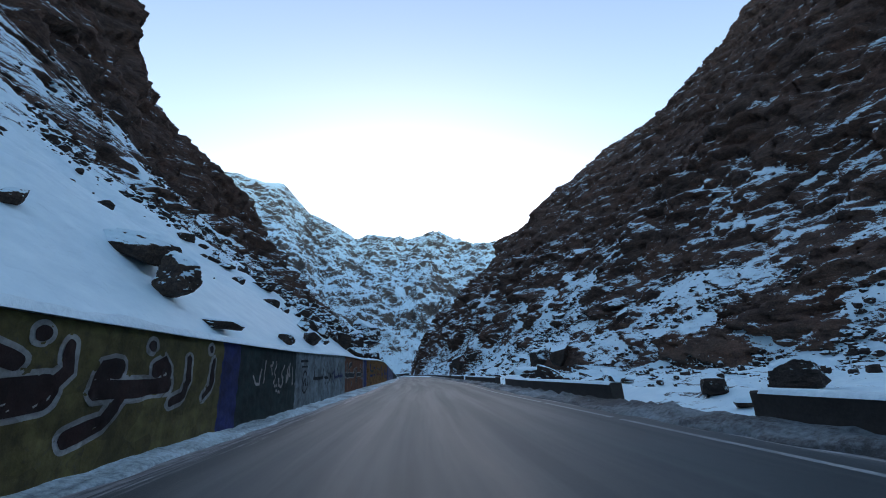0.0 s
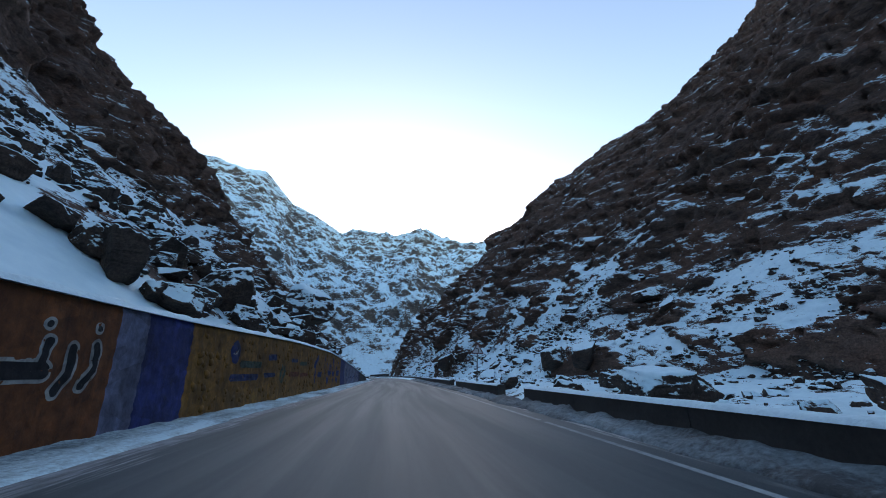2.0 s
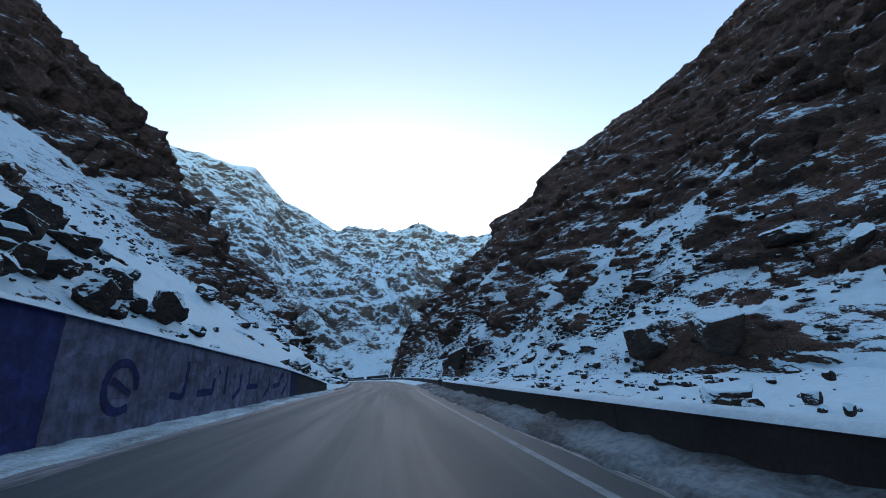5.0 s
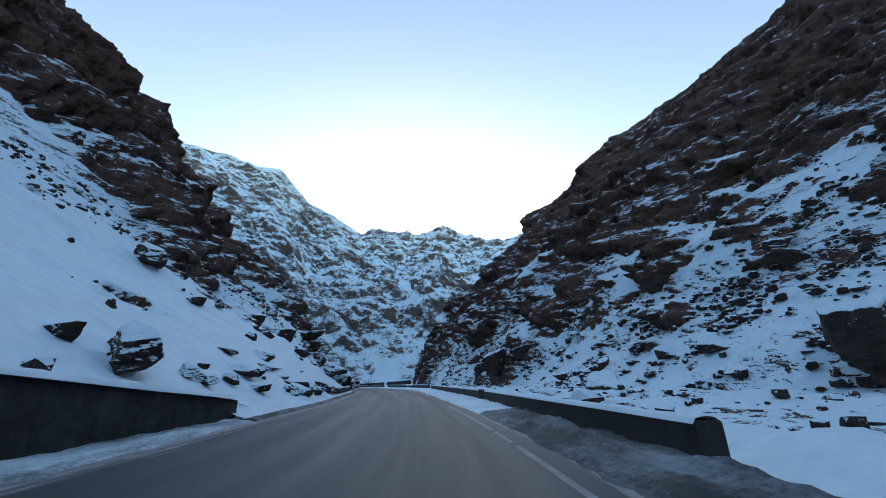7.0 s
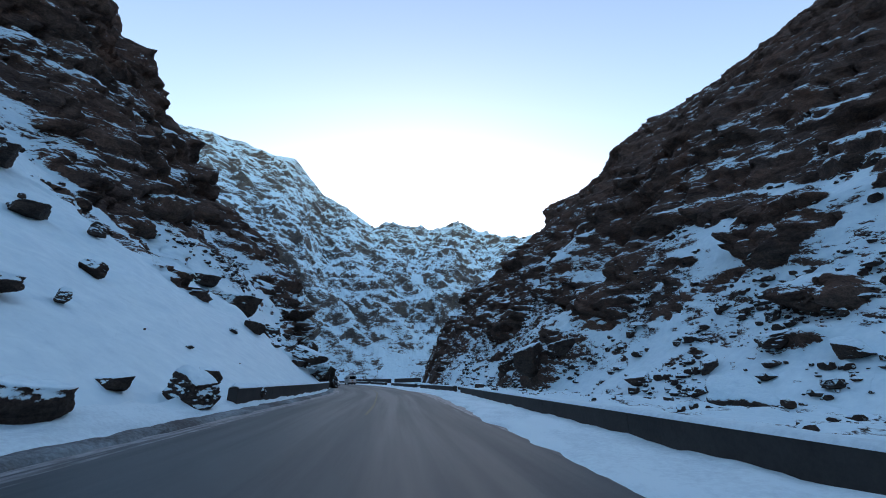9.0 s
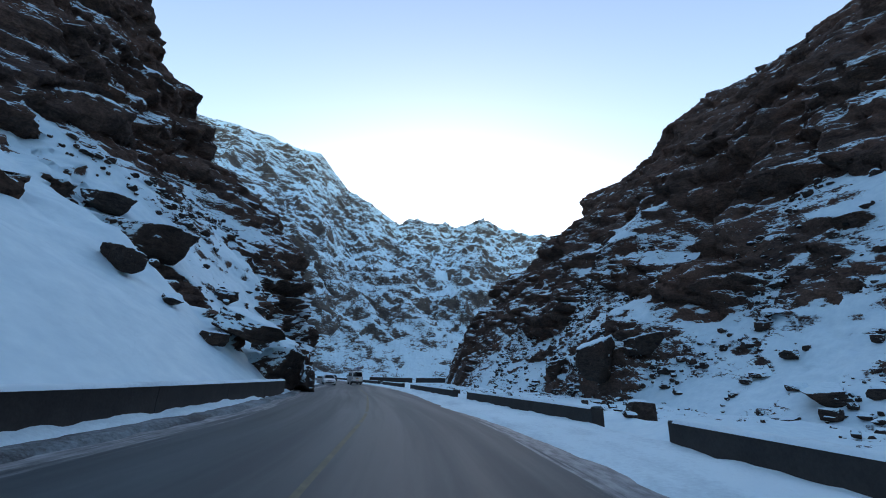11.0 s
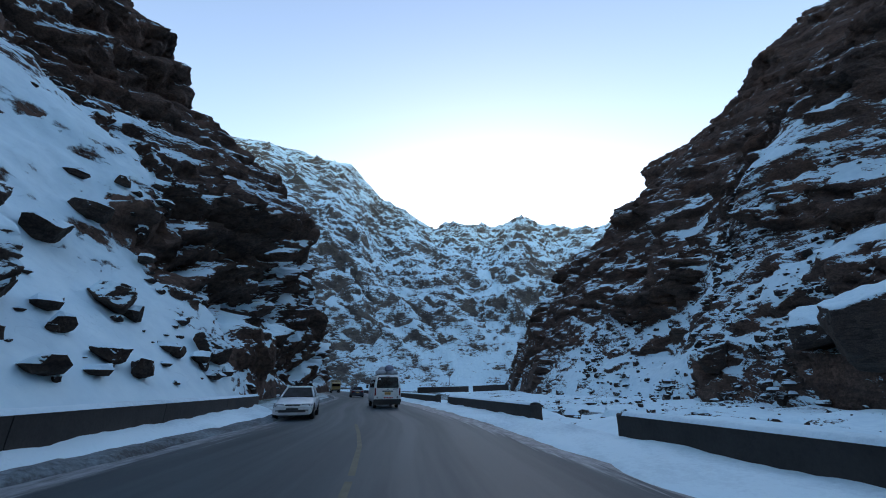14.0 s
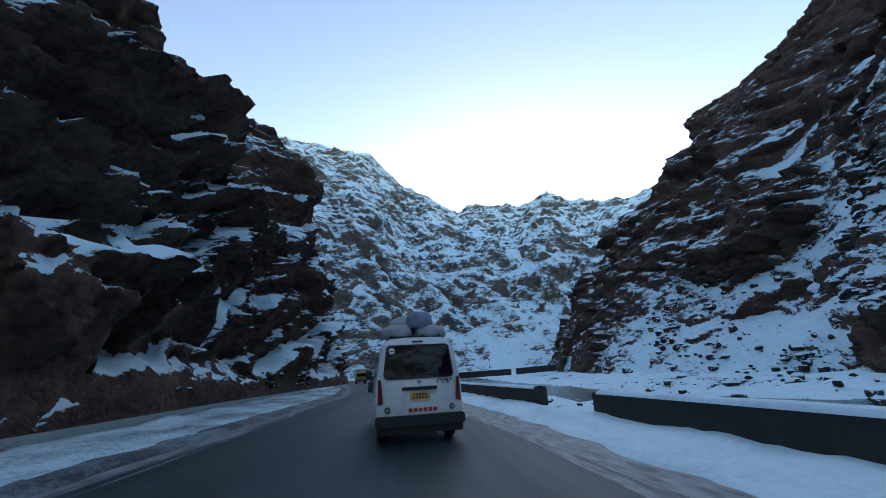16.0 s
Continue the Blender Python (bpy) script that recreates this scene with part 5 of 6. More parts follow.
lettering(orange, [([(34.2, 1.55), (35.4, 1.5), (36.6, 1.55), (38.9, 1.5), (39.6, 1.6)], 0.36), ([(35.2, 1.55), (35.0, 2.35)], 0.30), ([(36.5, 1.65), (36.0, 2.1), (36.6, 2.35), (37.6, 2.5)], 0.30), ([(39.3, 1.65), (39.35, 1.95)], 0.22), ([(39.75, 1.7), (39.8, 2.0)], 0.22), ([(40.15, 1.6), (40.2, 2.1)], 0.22),
    ([(40.9, 1.0), (41.4, 1.05), (41.35, 1.5), (41.0, 1.75), (41.2, 2.1), (41.6, 2.1)], 0.30), ([(41.5, 1.55), (43.0, 1.6), (44.9, 1.62)], 0.32), ([(44.8, 1.65), (44.9, 2.2)], 0.18), ([(45.3, 1.2), (45.6, 1.6), (45.55, 2.1)], 0.20), ([(46.0, 1.3), (46.3, 1.7), (46.25, 2.2)], 0.18), ([(37.7, 0.85)], 0.36), ([(44.8, 2.55)], 0.15), ([(46.2, 2.6)], 0.15)], BLACK_INK, WHITE_INK, 0.15)
panel(46.9, 48.1, LAVENDER, "lavender painted strip of wall")
panel(48.1, 50.6, ROYAL, "dark blue painted strip of wall")
ochre = panel(50.6, 90.3, OCHRE, "ochre-painted rubble stone with faded blue lettering")
disc = [(54.5 + r * math.cos(a), 2.5 + r * math.sin(a)) for r, a in ((0.28, k * 0.5) for k in range(14))]
lettering(ochre, [(disc, 0.46)], BLUE_INK)
lettering(ochre, [([(54.1, 2.45), (54.6, 2.4), (54.8, 2.6)], 0.09)], WHITE_INK)
lettering(ochre, [([(55.3, 2.0), (57.8, 2.02)], 0.32), ([(61.5, 1.35), (61.9, 2.0)], 0.34), ([(61.9, 1.15), (62.5, 1.7)], 0.30), ([(62.4, 1.9)], 0.32), ([(66.5, 2.3), (68.5, 2.35)], 0.28)], TEAL_INK)
lettering(ochre, [([(54.3, 1.4), (57.5, 1.42)], 0.30), ([(58.6, 1.5), (60.4, 1.52)], 0.24), ([(59.2, 2.45), (60.4, 2.5)], 0.34), ([(64.0, 2.45), (65.6, 2.48)], 0.26)], INDIGO_INK)
lettering(ochre, [([(63.8, 1.55), (66.2, 1.55)], 0.30), ([(66.6, 1.5), (69.0, 1.55)], 0.26)], RED_INK)
lettering(ochre, [([(71.8, 2.3), (72.6, 2.6), (73.2, 3.0)], 0.5), ([(72.2, 1.0), (72.3, 2.4)], 0.4), ([(73.6, 1.5), (75.2, 1.55)], 0.45)] + [([(77.0, 3.36), (77.1, 3.1), (76.8, 2.76)], 0.38), ([(76.7, 2.64), (77.1, 1.63)], 0.21), ([(78.3, 1.06), (78.7, 0.79), (79.1, 0.96), (79.2, 1.25)], 0.55), ([(79.1, 1.72), (80.6, 1.64)], 0.48), ([(79.6, 2.41), (79.8, 1.85)], 0.42), ([(80.5, 2.51), (81.1, 2.28), (81.0, 1.76)], 0.45), ([(82.5, 0.51), (82.6, 1.07)], 0.36), ([(82.3, 1.62), (83.1, 1.54)], 0.5), ([(82.5, 3.17), (83.0, 1.75)], 0.29), ([(83.2, 3.12), (83.7, 1.75)], 0.25), ([(85.5, 1.03), (86.7, 0.86)], 0.6), ([(85.8, 1.67), (88.1, 1.74)], 0.62), ([(85.7, 2.31)], 0.35), ([(87.5, 2.85)], 0.38), ([(78.3, 2.51)], 0.33)], BLUE_INK)
panel(90.3, 95.3, ROYAL, "deep blue painted strip of wall")
lavender = panel(95.3, 119, LAVENDER, "lavender painted wall with blue lettering")
loop = [(98.0 + 0.75 * math.cos(a), 1.5 + 0.75 * math.sin(a)) for a in np.linspace(0, 5.2, 18)]
lettering(lavender, [(loop, 0.26), ([(97.6, 1.7), (98.4, 1.3)], 0.22), ([(101.0, 1.1), (101.8, 1.0), (102.0, 1.4), (102.1, 2.3)], 0.26), ([(103.2, 1.1), (104.6, 1.1), (104.7, 1.6)], 0.30), ([(106.0, 1.0), (106.1, 2.2)], 0.26), ([(107.2, 0.7), (108.0, 1.1), (108.1, 1.8)], 0.28), ([(109.2, 1.2), (110.8, 1.2)], 0.32), ([(109.4, 1.3), (109.5, 2.2)], 0.24), ([(111.0, 1.2), (111.1, 1.9)], 0.24),
    ([(112.4, 0.6), (113.3, 1.0), (113.4, 1.6)], 0.28), ([(114.4, 1.1), (115.9, 1.2), (116.0, 1.7), (116.8, 1.9)], 0.34), ([(116.6, 0.5), (117.5, 0.9), (118.0, 1.3), (118.0, 1.9)], 0.30), ([(105.2, 2.0)], 0.24), ([(114.9, 1.9)], 0.22)], BLUE_INK)
panel(119, 121.2, NAVY, "dark blue painted strip of wall")
panel(121.2, 133.5, wall_paint("bare_concrete", (0.060, 0.055, 0.052), 0.3, (0.10, 0.09, 0.08)), "bare dark concrete end of the wall")


# ---- the vehicles ----
def road_sign(at, kind):
    """A triangular warning sign on a thin pole."""
    root = thing("road_sign", "white triangular bend-warning sign with a dark border on a thin pole" if kind else "small road sign on a pole beyond the river", "road sign", at=at)
    bm = bmesh.new()
    bmesh.ops.create_cone(bm, cap_ends=True, segments=12, radius1=0.05, radius2=0.05, depth=3.9, matrix=Matrix.Translation((0, 0.06, 1.6)))
    part("pole", bm, POLE_GREY, root)
    tri = lambda size, depth, y: ([(-size, -size * 0.577), (size, -size * 0.577), (0, size * 1.155)], depth, y)
    for name, size, y, material in (("border", 0.64, -0.02, SIGN_RED), ("plate", 0.48, -0.034, SIGN_WHITE)):
        bm = bmesh.new()
        corners = [Vector((math.cos(a) * size * 1.1, 0, math.sin(a) * size * 1.1)) for a in (radians(90), radians(210), radians(330))]
        ring = []
        for k, c in enumerate(corners):
            for o in (corners[k - 1], corners[(k + 1) % 3]):
                ring.append(c + (o - c) * 0.07)
        front = [bm.verts.new((p.x, y, 3.3 + p.z)) for p in ring]
        back = [bm.verts.new((p.x, y + 0.02, 3.3 + p.z)) for p in ring]
        bm.faces.new(front)
        bm.faces.new(back[::-1])
        for a in range(6):
            bm.faces.new((front[a], back[a], back[(a + 1) % 6], front[(a + 1) % 6]))
        bmesh.ops.recalc_face_normals(bm, faces=bm.faces)
        part(name, bm, material, root)
    if kind:
        bm = bmesh.new()
        way = [(0.10, -0.20), (0.10, 0.02), (0.04, 0.12), (-0.10, 0.14)]
        for (x0, z0), (x1, z1) in zip(way[:-1], way[1:]):
            d = Vector((x1 - x0, 0, z1 - z0)).normalized() * 0.035
            n = Vector((-d.z, 0, d.x))
            bm.faces.new([bm.verts.new(Vector((x, -0.039, 3.3 + z)) + o) for (x, z), o in (((x0, z0), -n - d), ((x0, z0), n - d), ((x1, z1), n + d), ((x1, z1), -n + d))])
        bm.faces.new([bm.verts.new((x, -0.039, 3.3 + z)) for x, z in ((-0.10, 0.06), (-0.10, 0.22), (-0.20, 0.14))])
        bmesh.ops.recalc_face_normals(bm, faces=bm.faces)
        part("arrow", bm, SIGN_BLACK, root)
    bm = bmesh.new()
    bmesh.ops.create_cube(bm, size=1, matrix=Matrix.Translation((0, 0.03, -0.1)) @ Matrix.Diagonal((0.4, 0.4, 0.5, 1)))
    bmesh.ops.bevel(bm, geom=bm.edges[:], offset=0.03, segments=2, affect="EDGES")
    part("footing", bm, CONCRETE, root)
    return root


POLE_GREY, SIGN_RED = plain("dull_steel", (0.05, 0.05, 0.055), 0.5, 0.6), plain("sign_red", (0.10, 0.03, 0.03), 0.5)
SIGN_WHITE, SIGN_BLACK = plain("sign_white", (0.45, 0.45, 0.45), 0.5), plain("sign_black", (0.015, 0.015, 0.015), 0.5)
road_sign(pose(12.35, 71.0, 0.0, 0, 4, 0), True)
road_sign(pose(-11, 402, 2.5), False)
road_sign(pose(11, 402, 1.6), False)


# ---- single stones standing proud in the ochre rubble ----
def plate_stone(seed):
    bm = bmesh.new()
    bmesh.ops.create_icosphere(bm, subdivisions=1, radius=1.0)
    rng = np.random.default_rng(seed)
    for v in bm.verts:
        v.co = Vector((v.co.x * 0.16, v.co.y * 0.26, v.co.z * 0.17)) * rng.uniform(0.8, 1.2)
        v.co.x = min(v.co.x, 0.09)
    return mesh_of(bm, "stone", OCHRE, False)


PLATES = [plate_stone(300 + n) for n in range(6)]
letters_at = np.concatenate(SPOTS)
pick = random.Random(8)
laid = 0
while laid < 290:
    y = pick.uniform(51.2, 89.6)
    z = pick.uniform(0.35, float(wall_top(y)) - 0.3)
    if np.min(np.hypot(letters_at[:, 0] - y, letters_at[:, 1] - z)) < 0.42:
        continue
    ob = new("stone", PLATES[laid % 6])
    k = pick.uniform(0.6, 1.25)
    ob.matrix_world = pose(float(left_rail(y)) - 0.02, y, z, pick.uniform(-25, 25), 0, 0) @ Matrix.Diagonal((k, k, k, 1))
    ob.parent = ochre
    laid += 1


# ---- vehicles ----
def paint(name, colour, rough=0.3, dirt=0.35):
    """Car paint under road grime."""
    m, nt, b = shader(name)
    film = grain(nt, 2.2, 6, 0.65)
    spray = grain(nt, 25, 4, 0.6)
    fac = maths(nt, "MULTIPLY", maths(nt, "ADD", maths(nt, "MULTIPLY", film, 0.7), maths(nt, "MULTIPLY", spray, 0.3)), 1.0)
    grime = tuple(c * 0.55 + 0.02 for c in colour)
    wire(nt, ramp(nt, fac, (0.42 - dirt * 0.2, colour), (0.80, grime)), b.inputs["Base Color"])
    wire(nt, ramp(nt, fac, (0.4, (rough, rough, rough)), (0.75, (0.6, 0.6, 0.6))), b.inputs["Roughness"])
    b.inputs["Coat Weight"].default_value = 0.3
    return m


def glossy(name, colour, rough, metal=0.0, spec=0.5):
    m, nt, b = shader(name)
    wire(nt, ramp(nt, grain(nt, 6, 4), (0.3, tuple(c * 0.85 for c in colour)), (0.7, tuple(min(1, c * 1.15) for c in colour))), b.inputs["Base Color"])
    b.inputs["Roughness"].default_value, b.inputs["Metallic"].default_value, b.inputs["Specular IOR Level"].default_value = rough, metal, spec
    return m


VAN_WHITE = paint("van_white_paint", (0.80, 0.82, 0.80))
CAR_WHITE = paint("car_white_paint", (0.76, 0.80, 0.82))
CAR_DARK = paint("car_dark_paint", (0.035, 0.045, 0.065))
TRUCK_YELLOW = paint("truck_ochre_paint", (0.40, 0.27, 0.08))
DARK_GLASS = glossy("dark_glass", (0.006, 0.006, 0.007), 0.03, 0, 0.45)
BLACK_PLASTIC = glossy("black_plastic", (0.018, 0.018, 0.019), 0.55)
RUBBER = plain("tyre_rubber", (0.02, 0.02, 0.021), 0.85, 0, 0.3, 8)
STEEL = glossy("wheel_steel", (0.35, 0.35, 0.36), 0.35, 0.8)
CHROME = glossy("chrome", (0.6, 0.6, 0.6), 0.12, 1.0)
PLATE = plain("ochre_plate", (0.62, 0.34, 0.10), 0.5, 0, 0.15, 10)
INK = plain("dark_ink", (0.03, 0.028, 0.03), 0.6)
RED_INK = plain("red_lettering", (0.42, 0.04, 0.03), 0.5)
WHITE_INK = plain("white_sticker", (0.7, 0.7, 0.7), 0.5)
LAMP_CLEAR = glossy("headlamp_lens", (0.42, 0.44, 0.46), 0.08, 0.3)
LAMP_RED = glossy("tail_lamp_red", (0.16, 0.012, 0.012), 0.15)
LIT_RED, lnt, lb = shader("lit_brake_lamp")
lb.inputs["Base Color"].default_value = (0.5, 0.03, 0.02, 1)
lb.inputs["Emission Color"].default_value = (1.0, 0.10, 0.05, 1)
lb.inputs["Emission Strength"].default_value = 1.6


def loft(rings, closed_ends=True):
    """A skin over rings of points."""
    bm = bmesh.new()
    vs = [[bm.verts.new(p) for p in ring] for ring in rings]
    n = len(rings[0])
    for a, b in zip(vs[:-1], vs[1:]):
        for k in range(n):
            bm.faces.new((a[k], a[(k + 1) % n], b[(k + 1) % n], b[k]))
    if closed_ends:
        bm.faces.new(vs[0][::-1])
        bm.faces.new(vs[-1])
    bmesh.ops.recalc_face_normals(bm, faces=bm.faces)
    return bm


def box(cx, cy, cz, sx, sy, sz, bevel=0.01, bm=None):
    bm = bm or bmesh.new()
    made = bmesh.ops.create_cube(bm, size=1.0, matrix=Matrix.Translation((cx, cy, cz)) @ Matrix.Diagonal((sx, sy, sz, 1)))
    if bevel:
        edges = list({e for v in made["verts"] for e in v.link_edges})
        bmesh.ops.bevel(bm, geom=edges, offset=bevel, segments=2, affect="EDGES")
    return bm


def slab(outline, y0, y1):
    """A plate from an outline of (x, z), from y0 to y1."""
    bm = bmesh.new()
    a = [bm.verts.new((x, y0(x, z) if callable(y0) else y0, z)) for x, z in outline]
    b = [bm.verts.new((x, y1(x, z) if callable(y1) else y1, z)) for x, z in outline]
    n = len(outline)
    bm.faces.new(a)
    bm.faces.new(b[::-1])
    for k in range(n):
        bm.faces.new((a[k], a[(k + 1) % n], b[(k + 1) % n], b[k]))
    bmesh.ops.recalc_face_normals(bm, faces=bm.faces)
    return bm


def rounded(x0, z0, x1, z1, r, top=0.0, steps=4):
    """Outline of a rounded oblong; top narrows its upper edge on both sides."""
    pts = []
    for cx, cz, a in ((x1 - r, z0 + r, -90), (x1 - r - top, z1 - r, 0), (x0 + r + top, z1 - r, 90), (x0 + r, z0 + r, 180)):
        for k in range(steps + 1):
            t = radians(a + 90 * k / steps)
            pts.append((cx + r * math.cos(t), cz + r * math.sin(t)))
    return pts


def wheel(parent, x, y, radius, width):
    """A tyre with its rim, axle along x."""
    bm = bmesh.new()
    prof = [(-0.5, 0.62), (-0.5, 0.9), (-0.38, 1.0), (0.38, 1.0), (0.5, 0.9), (0.5, 0.62)]
    n = 28
    rings = []
    for k in range(n):
        a = 2 * math.pi * k / n
        rings.append([bm.verts.new((x + u * width, y + radius * v * math.cos(a), radius + radius * v * math.sin(a))) for u, v in prof])
    for k in range(n):
        for j in range(len(prof) - 1):
            bm.faces.new((rings[k][j], rings[k][j + 1], rings[(k + 1) % n][j + 1], rings[(k + 1) % n][j]))
    tyre = part("wheel", bm, RUBBER, parent, "black tyre on a steel rim", False)
    rim = bmesh.new()
    bmesh.ops.create_cone(rim, cap_ends=True, segments=24, radius1=radius * 0.62, radius2=radius * 0.62, depth=width * 0.86, matrix=Matrix.Translation((x, y, radius)) @ Matrix.Rotation(radians(90), 4, "Y"))
    bmesh.ops.create_cone(rim, cap_ends=True, segments=16, radius1=radius * 0.22, radius2=radius * 0.18, depth=width * 1.0, matrix=Matrix.Translation((x, y, radius)) @ Matrix.Rotation(radians(90), 4, "Y"))
    part("rim", rim, STEEL, tyre)
    return tyre


def minibus(at):
    """A white minibus, its tail towards -y."""
    van = thing("minibus", "white minibus with dirty tail and luggage on its roof", "minibus", at=at)
    lean = lambda z: max(0.0, z - 1.05) * 0.13
    half = [(0.34, 0.78), (0.42, 0.83), (0.62, 0.845), (0.95, 0.845), (1.08, 0.835), (1.35, 0.80), (1.62, 0.755), (1.80, 0.715), (1.89, 0.66), (1.94, 0.56), (1.965, 0.30)]
    rings = []
    for y, scale, drop in ((0.0, 0.955, 0.02), (0.03, 0.98, 0.01), (0.10, 1.0, 0), (0.6, 1.0, 0), (3.2, 1.0, 0), (3.75, 0.995, 0), (4.25, 0.97, 0.3), (4.5, 0.93, 0.7), (4.62, 0.88, 0.85)):
        ring = []
        for side in (1, -1):
            pts = [(x * scale, z) for z, x in half]
            pts = pts if side > 0 else [(-x, z) for x, z in pts[::-1]]
            for x, z in pts:
                zz = z if z < 1.0 or drop < 0.1 else 1.0 + (z - 1.0) * (1 - drop)
                ring.append((x, y + lean(z) * (1 if y < 0.2 else 0), zz - (drop if drop < 0.1 and z > 1.85 else 0)))
        rings.append(ring)
    bm = loft(rings)
    bmesh.ops.bevel(bm, geom=[e for e in bm.edges if e.calc_face_angle(0) > 0.9], offset=0.02, segments=2, affect="EDGES")
    body = part("body", bm, VAN_WHITE, van, "white painted shell, streaked with road dirt", False)
    back = lambda gap: (lambda x, z: lean(z) - gap)
    glass_line = rounded(-0.665, 1.19, 0.665, 1.79, 0.07, 0.055)
    part("rear_window", slab(glass_line, back(0.012), back(-0.01)), DARK_GLASS, van, "dark tinted rear window")
    part("window_seal", slab(rounded(-0.69, 1.165, 0.69, 1.815, 0.085, 0.055), back(0.006), back(-0.012)), BLACK_PLASTIC, van)
    for side in (1, -1):
        lamp = part("tail_light", slab([(side * 0.80, 0.72), (side * 0.70, 0.74), (side * 0.735, 1.16), (side * 0.79, 1.18)], -0.014, 0.05), LAMP_RED, van, "tall dark red tail lamp")
        part("reversing_lens", slab([(side * 0.795, 0.74), (side * 0.715, 0.755), (side * 0.722, 0.85), (side * 0.795, 0.85)], -0.02, 0.0), LAMP_RED, lamp, "red lower lens")
        ring = bmesh.new()
        bmesh.ops.create_cone(ring, cap_ends=True, segments=20, radius1=0.055, radius2=0.05, depth=0.03, matrix=Matrix.Translation((side * 0.62, -0.012, 0.625)) @ Matrix.Rotation(radians(90), 4, "X"))
        eye = part("round_reflector", ring, BLACK_PLASTIC, van, "small round lamp in a dark ring")
        core = bmesh.new()
        bmesh.ops.create_cone(core, cap_ends=True, segments=16, radius1=0.034, radius2=0.03, depth=0.036, matrix=Matrix.Translation((side * 0.62, -0.014, 0.625)) @ Matrix.Rotation(radians(90), 4, "X"))
        part("lens", core, LAMP_CLEAR, eye)
        part("mirror", box(side * 0.97, 3.7, 1.28, 0.16, 0.08, 0.24, 0.02), BLACK_PLASTIC, van)
        for y, length in ((0.45, 0.95), (1.5, 1.05), (2.65, 0.95)):
            pts = [(y, 1.2), (y + length, 1.2), (y + length - 0.03, 1.68), (y + 0.03, 1.68)]
            bmw = bmesh.new()
            vs = [bmw.verts.new((side * (0.822 - (z - 1.2) * 0.165 + 0.006), yy, z)) for yy, z in pts]
            inner = [bmw.verts.new((v.co.x - side * 0.02, v.co.y, v.co.z)) for v in vs]
            bmw.faces.new(vs)
            for k in range(4):
                bmw.faces.new((vs[k], vs[(k + 1) % 4], inner[(k + 1) % 4], inner[k]))
            bmesh.ops.recalc_face_normals(bmw, faces=bmw.faces)
            part("side_window", bmw, DARK_GLASS, van)
        for y in (0.85, 3.55):
            wheel(van, side * 0.70, y, 0.325, 0.19)
    bumper = slab(rounded(-0.845, 0.33, 0.845, 0.52, 0.05), -0.10, 0.20)
    part("bumper", bumper, BLACK_PLASTIC, van, "black plastic rear bumper")
    part("apron", slab([(-0.80, 0.20), (0.80, 0.20), (0.82, 0.36), (-0.82, 0.36)], -0.03, 0.12), BLACK_PLASTIC, van)
    part("handle_trim", slab(rounded(-0.34, 0.955, 0.34, 1.015, 0.025), -0.035, 0.02), BLACK_PLASTIC, van, "black handle strip of the tailgate")
    plate = part("number_plate", slab(rounded(-0.19, 0.775, 0.19, 0.93, 0.012), -0.024, 0.0), PLATE, van, "ochre plate with a pale edge")
    part("plate_frame", slab(rounded(-0.205, 0.76, 0.205, 0.945, 0.015), -0.016, 0.0), WHITE_INK, plate)
    for row, wide in ((0.875, 0.28), (0.82, 0.30)):
        for k in range(5):
            part("mark", box(-wide / 2 + wide * (k + 0.5) / 5, -0.026, row, wide / 5 * 0.65, 0.004, 0.032, 0), INK, plate)
    # maker's lettering and badge as plain shapes
    for k in range(6):
        part("red_mark", slab(rounded(-0.22 + 0.095 * k, 0.565, -0.147 + 0.095 * k, 0.635, 0.012), -0.014, 0.0), RED_INK, van, "red painted block")
    badge = bmesh.new()
    bmesh.ops.create_cone(badge, cap_ends=True, segments=24, radius1=0.055, radius2=0.05, depth=0.016, matrix=Matrix.Translation((0, -0.008 + lean(1.1), 1.095)) @ Matrix.Rotation(radians(90), 4, "X") @ Matrix.Diagonal((1, 0.7, 1, 1)))
    part("badge", badge, CHROME, van, "small oval metal badge")
    sticker = bmesh.new()
    bmesh.ops.create_cone(sticker, cap_ends=True, segments=24, radius1=0.062, radius2=0.062, depth=0.006, matrix=Matrix.Translation((-0.52, lean(1.70) - 0.016, 1.70)) @ Matrix.Rotation(radians(90 - 7.4), 4, "X"))
    tag = part("sticker", sticker, WHITE_INK, van, "round pale sticker on the glass")
    part("sticker_bar", box(-0.52, lean(1.70) - 0.021, 1.70, 0.09, 0.004, 0.025, 0), RED_INK, tag)
    for k, (x, z, w, h) in enumerate(((0.36, 1.10, 0.018, 0.09), (0.42, 1.115, 0.05, 0.018), (0.45, 1.08, 0.016, 0.07), (0.52, 1.12, 0.07, 0.02), (0.56, 1.09, 0.02, 0.07), (0.62, 1.13, 0.05, 0.016))):
        bmx = box(0, 0, 0, w, 0.006, h, 0.002)
        bmesh.ops.transform(bmx, matrix=Matrix.Translation((x, lean(z) - 0.006, z)) @ Matrix.Rotation(radians(20 - 12 * k), 4, "Y"), verts=bmx.verts)
        part("script_mark", bmx, INK, van, "dark painted flourish")
    wip = box(0, 0, 0, 0.62, 0.02, 0.018, 0.004)
    bmesh.ops.transform(wip, matrix=Matrix.Translation((0.05, lean(1.235) - 0.03, 1.235)) @ Matrix.Rotation(radians(2), 4, "Y"), verts=wip.verts)
    part("wiper", wip, BLACK_PLASTIC, van)
    part("brake_lamp", slab(rounded(-0.11, 1.855, 0.11, 1.89, 0.012), lambda x, z: lean(z) - 0.014, lambda x, z: lean(z) + 0.03), LAMP_RED, van, "narrow dark lamp above the window")
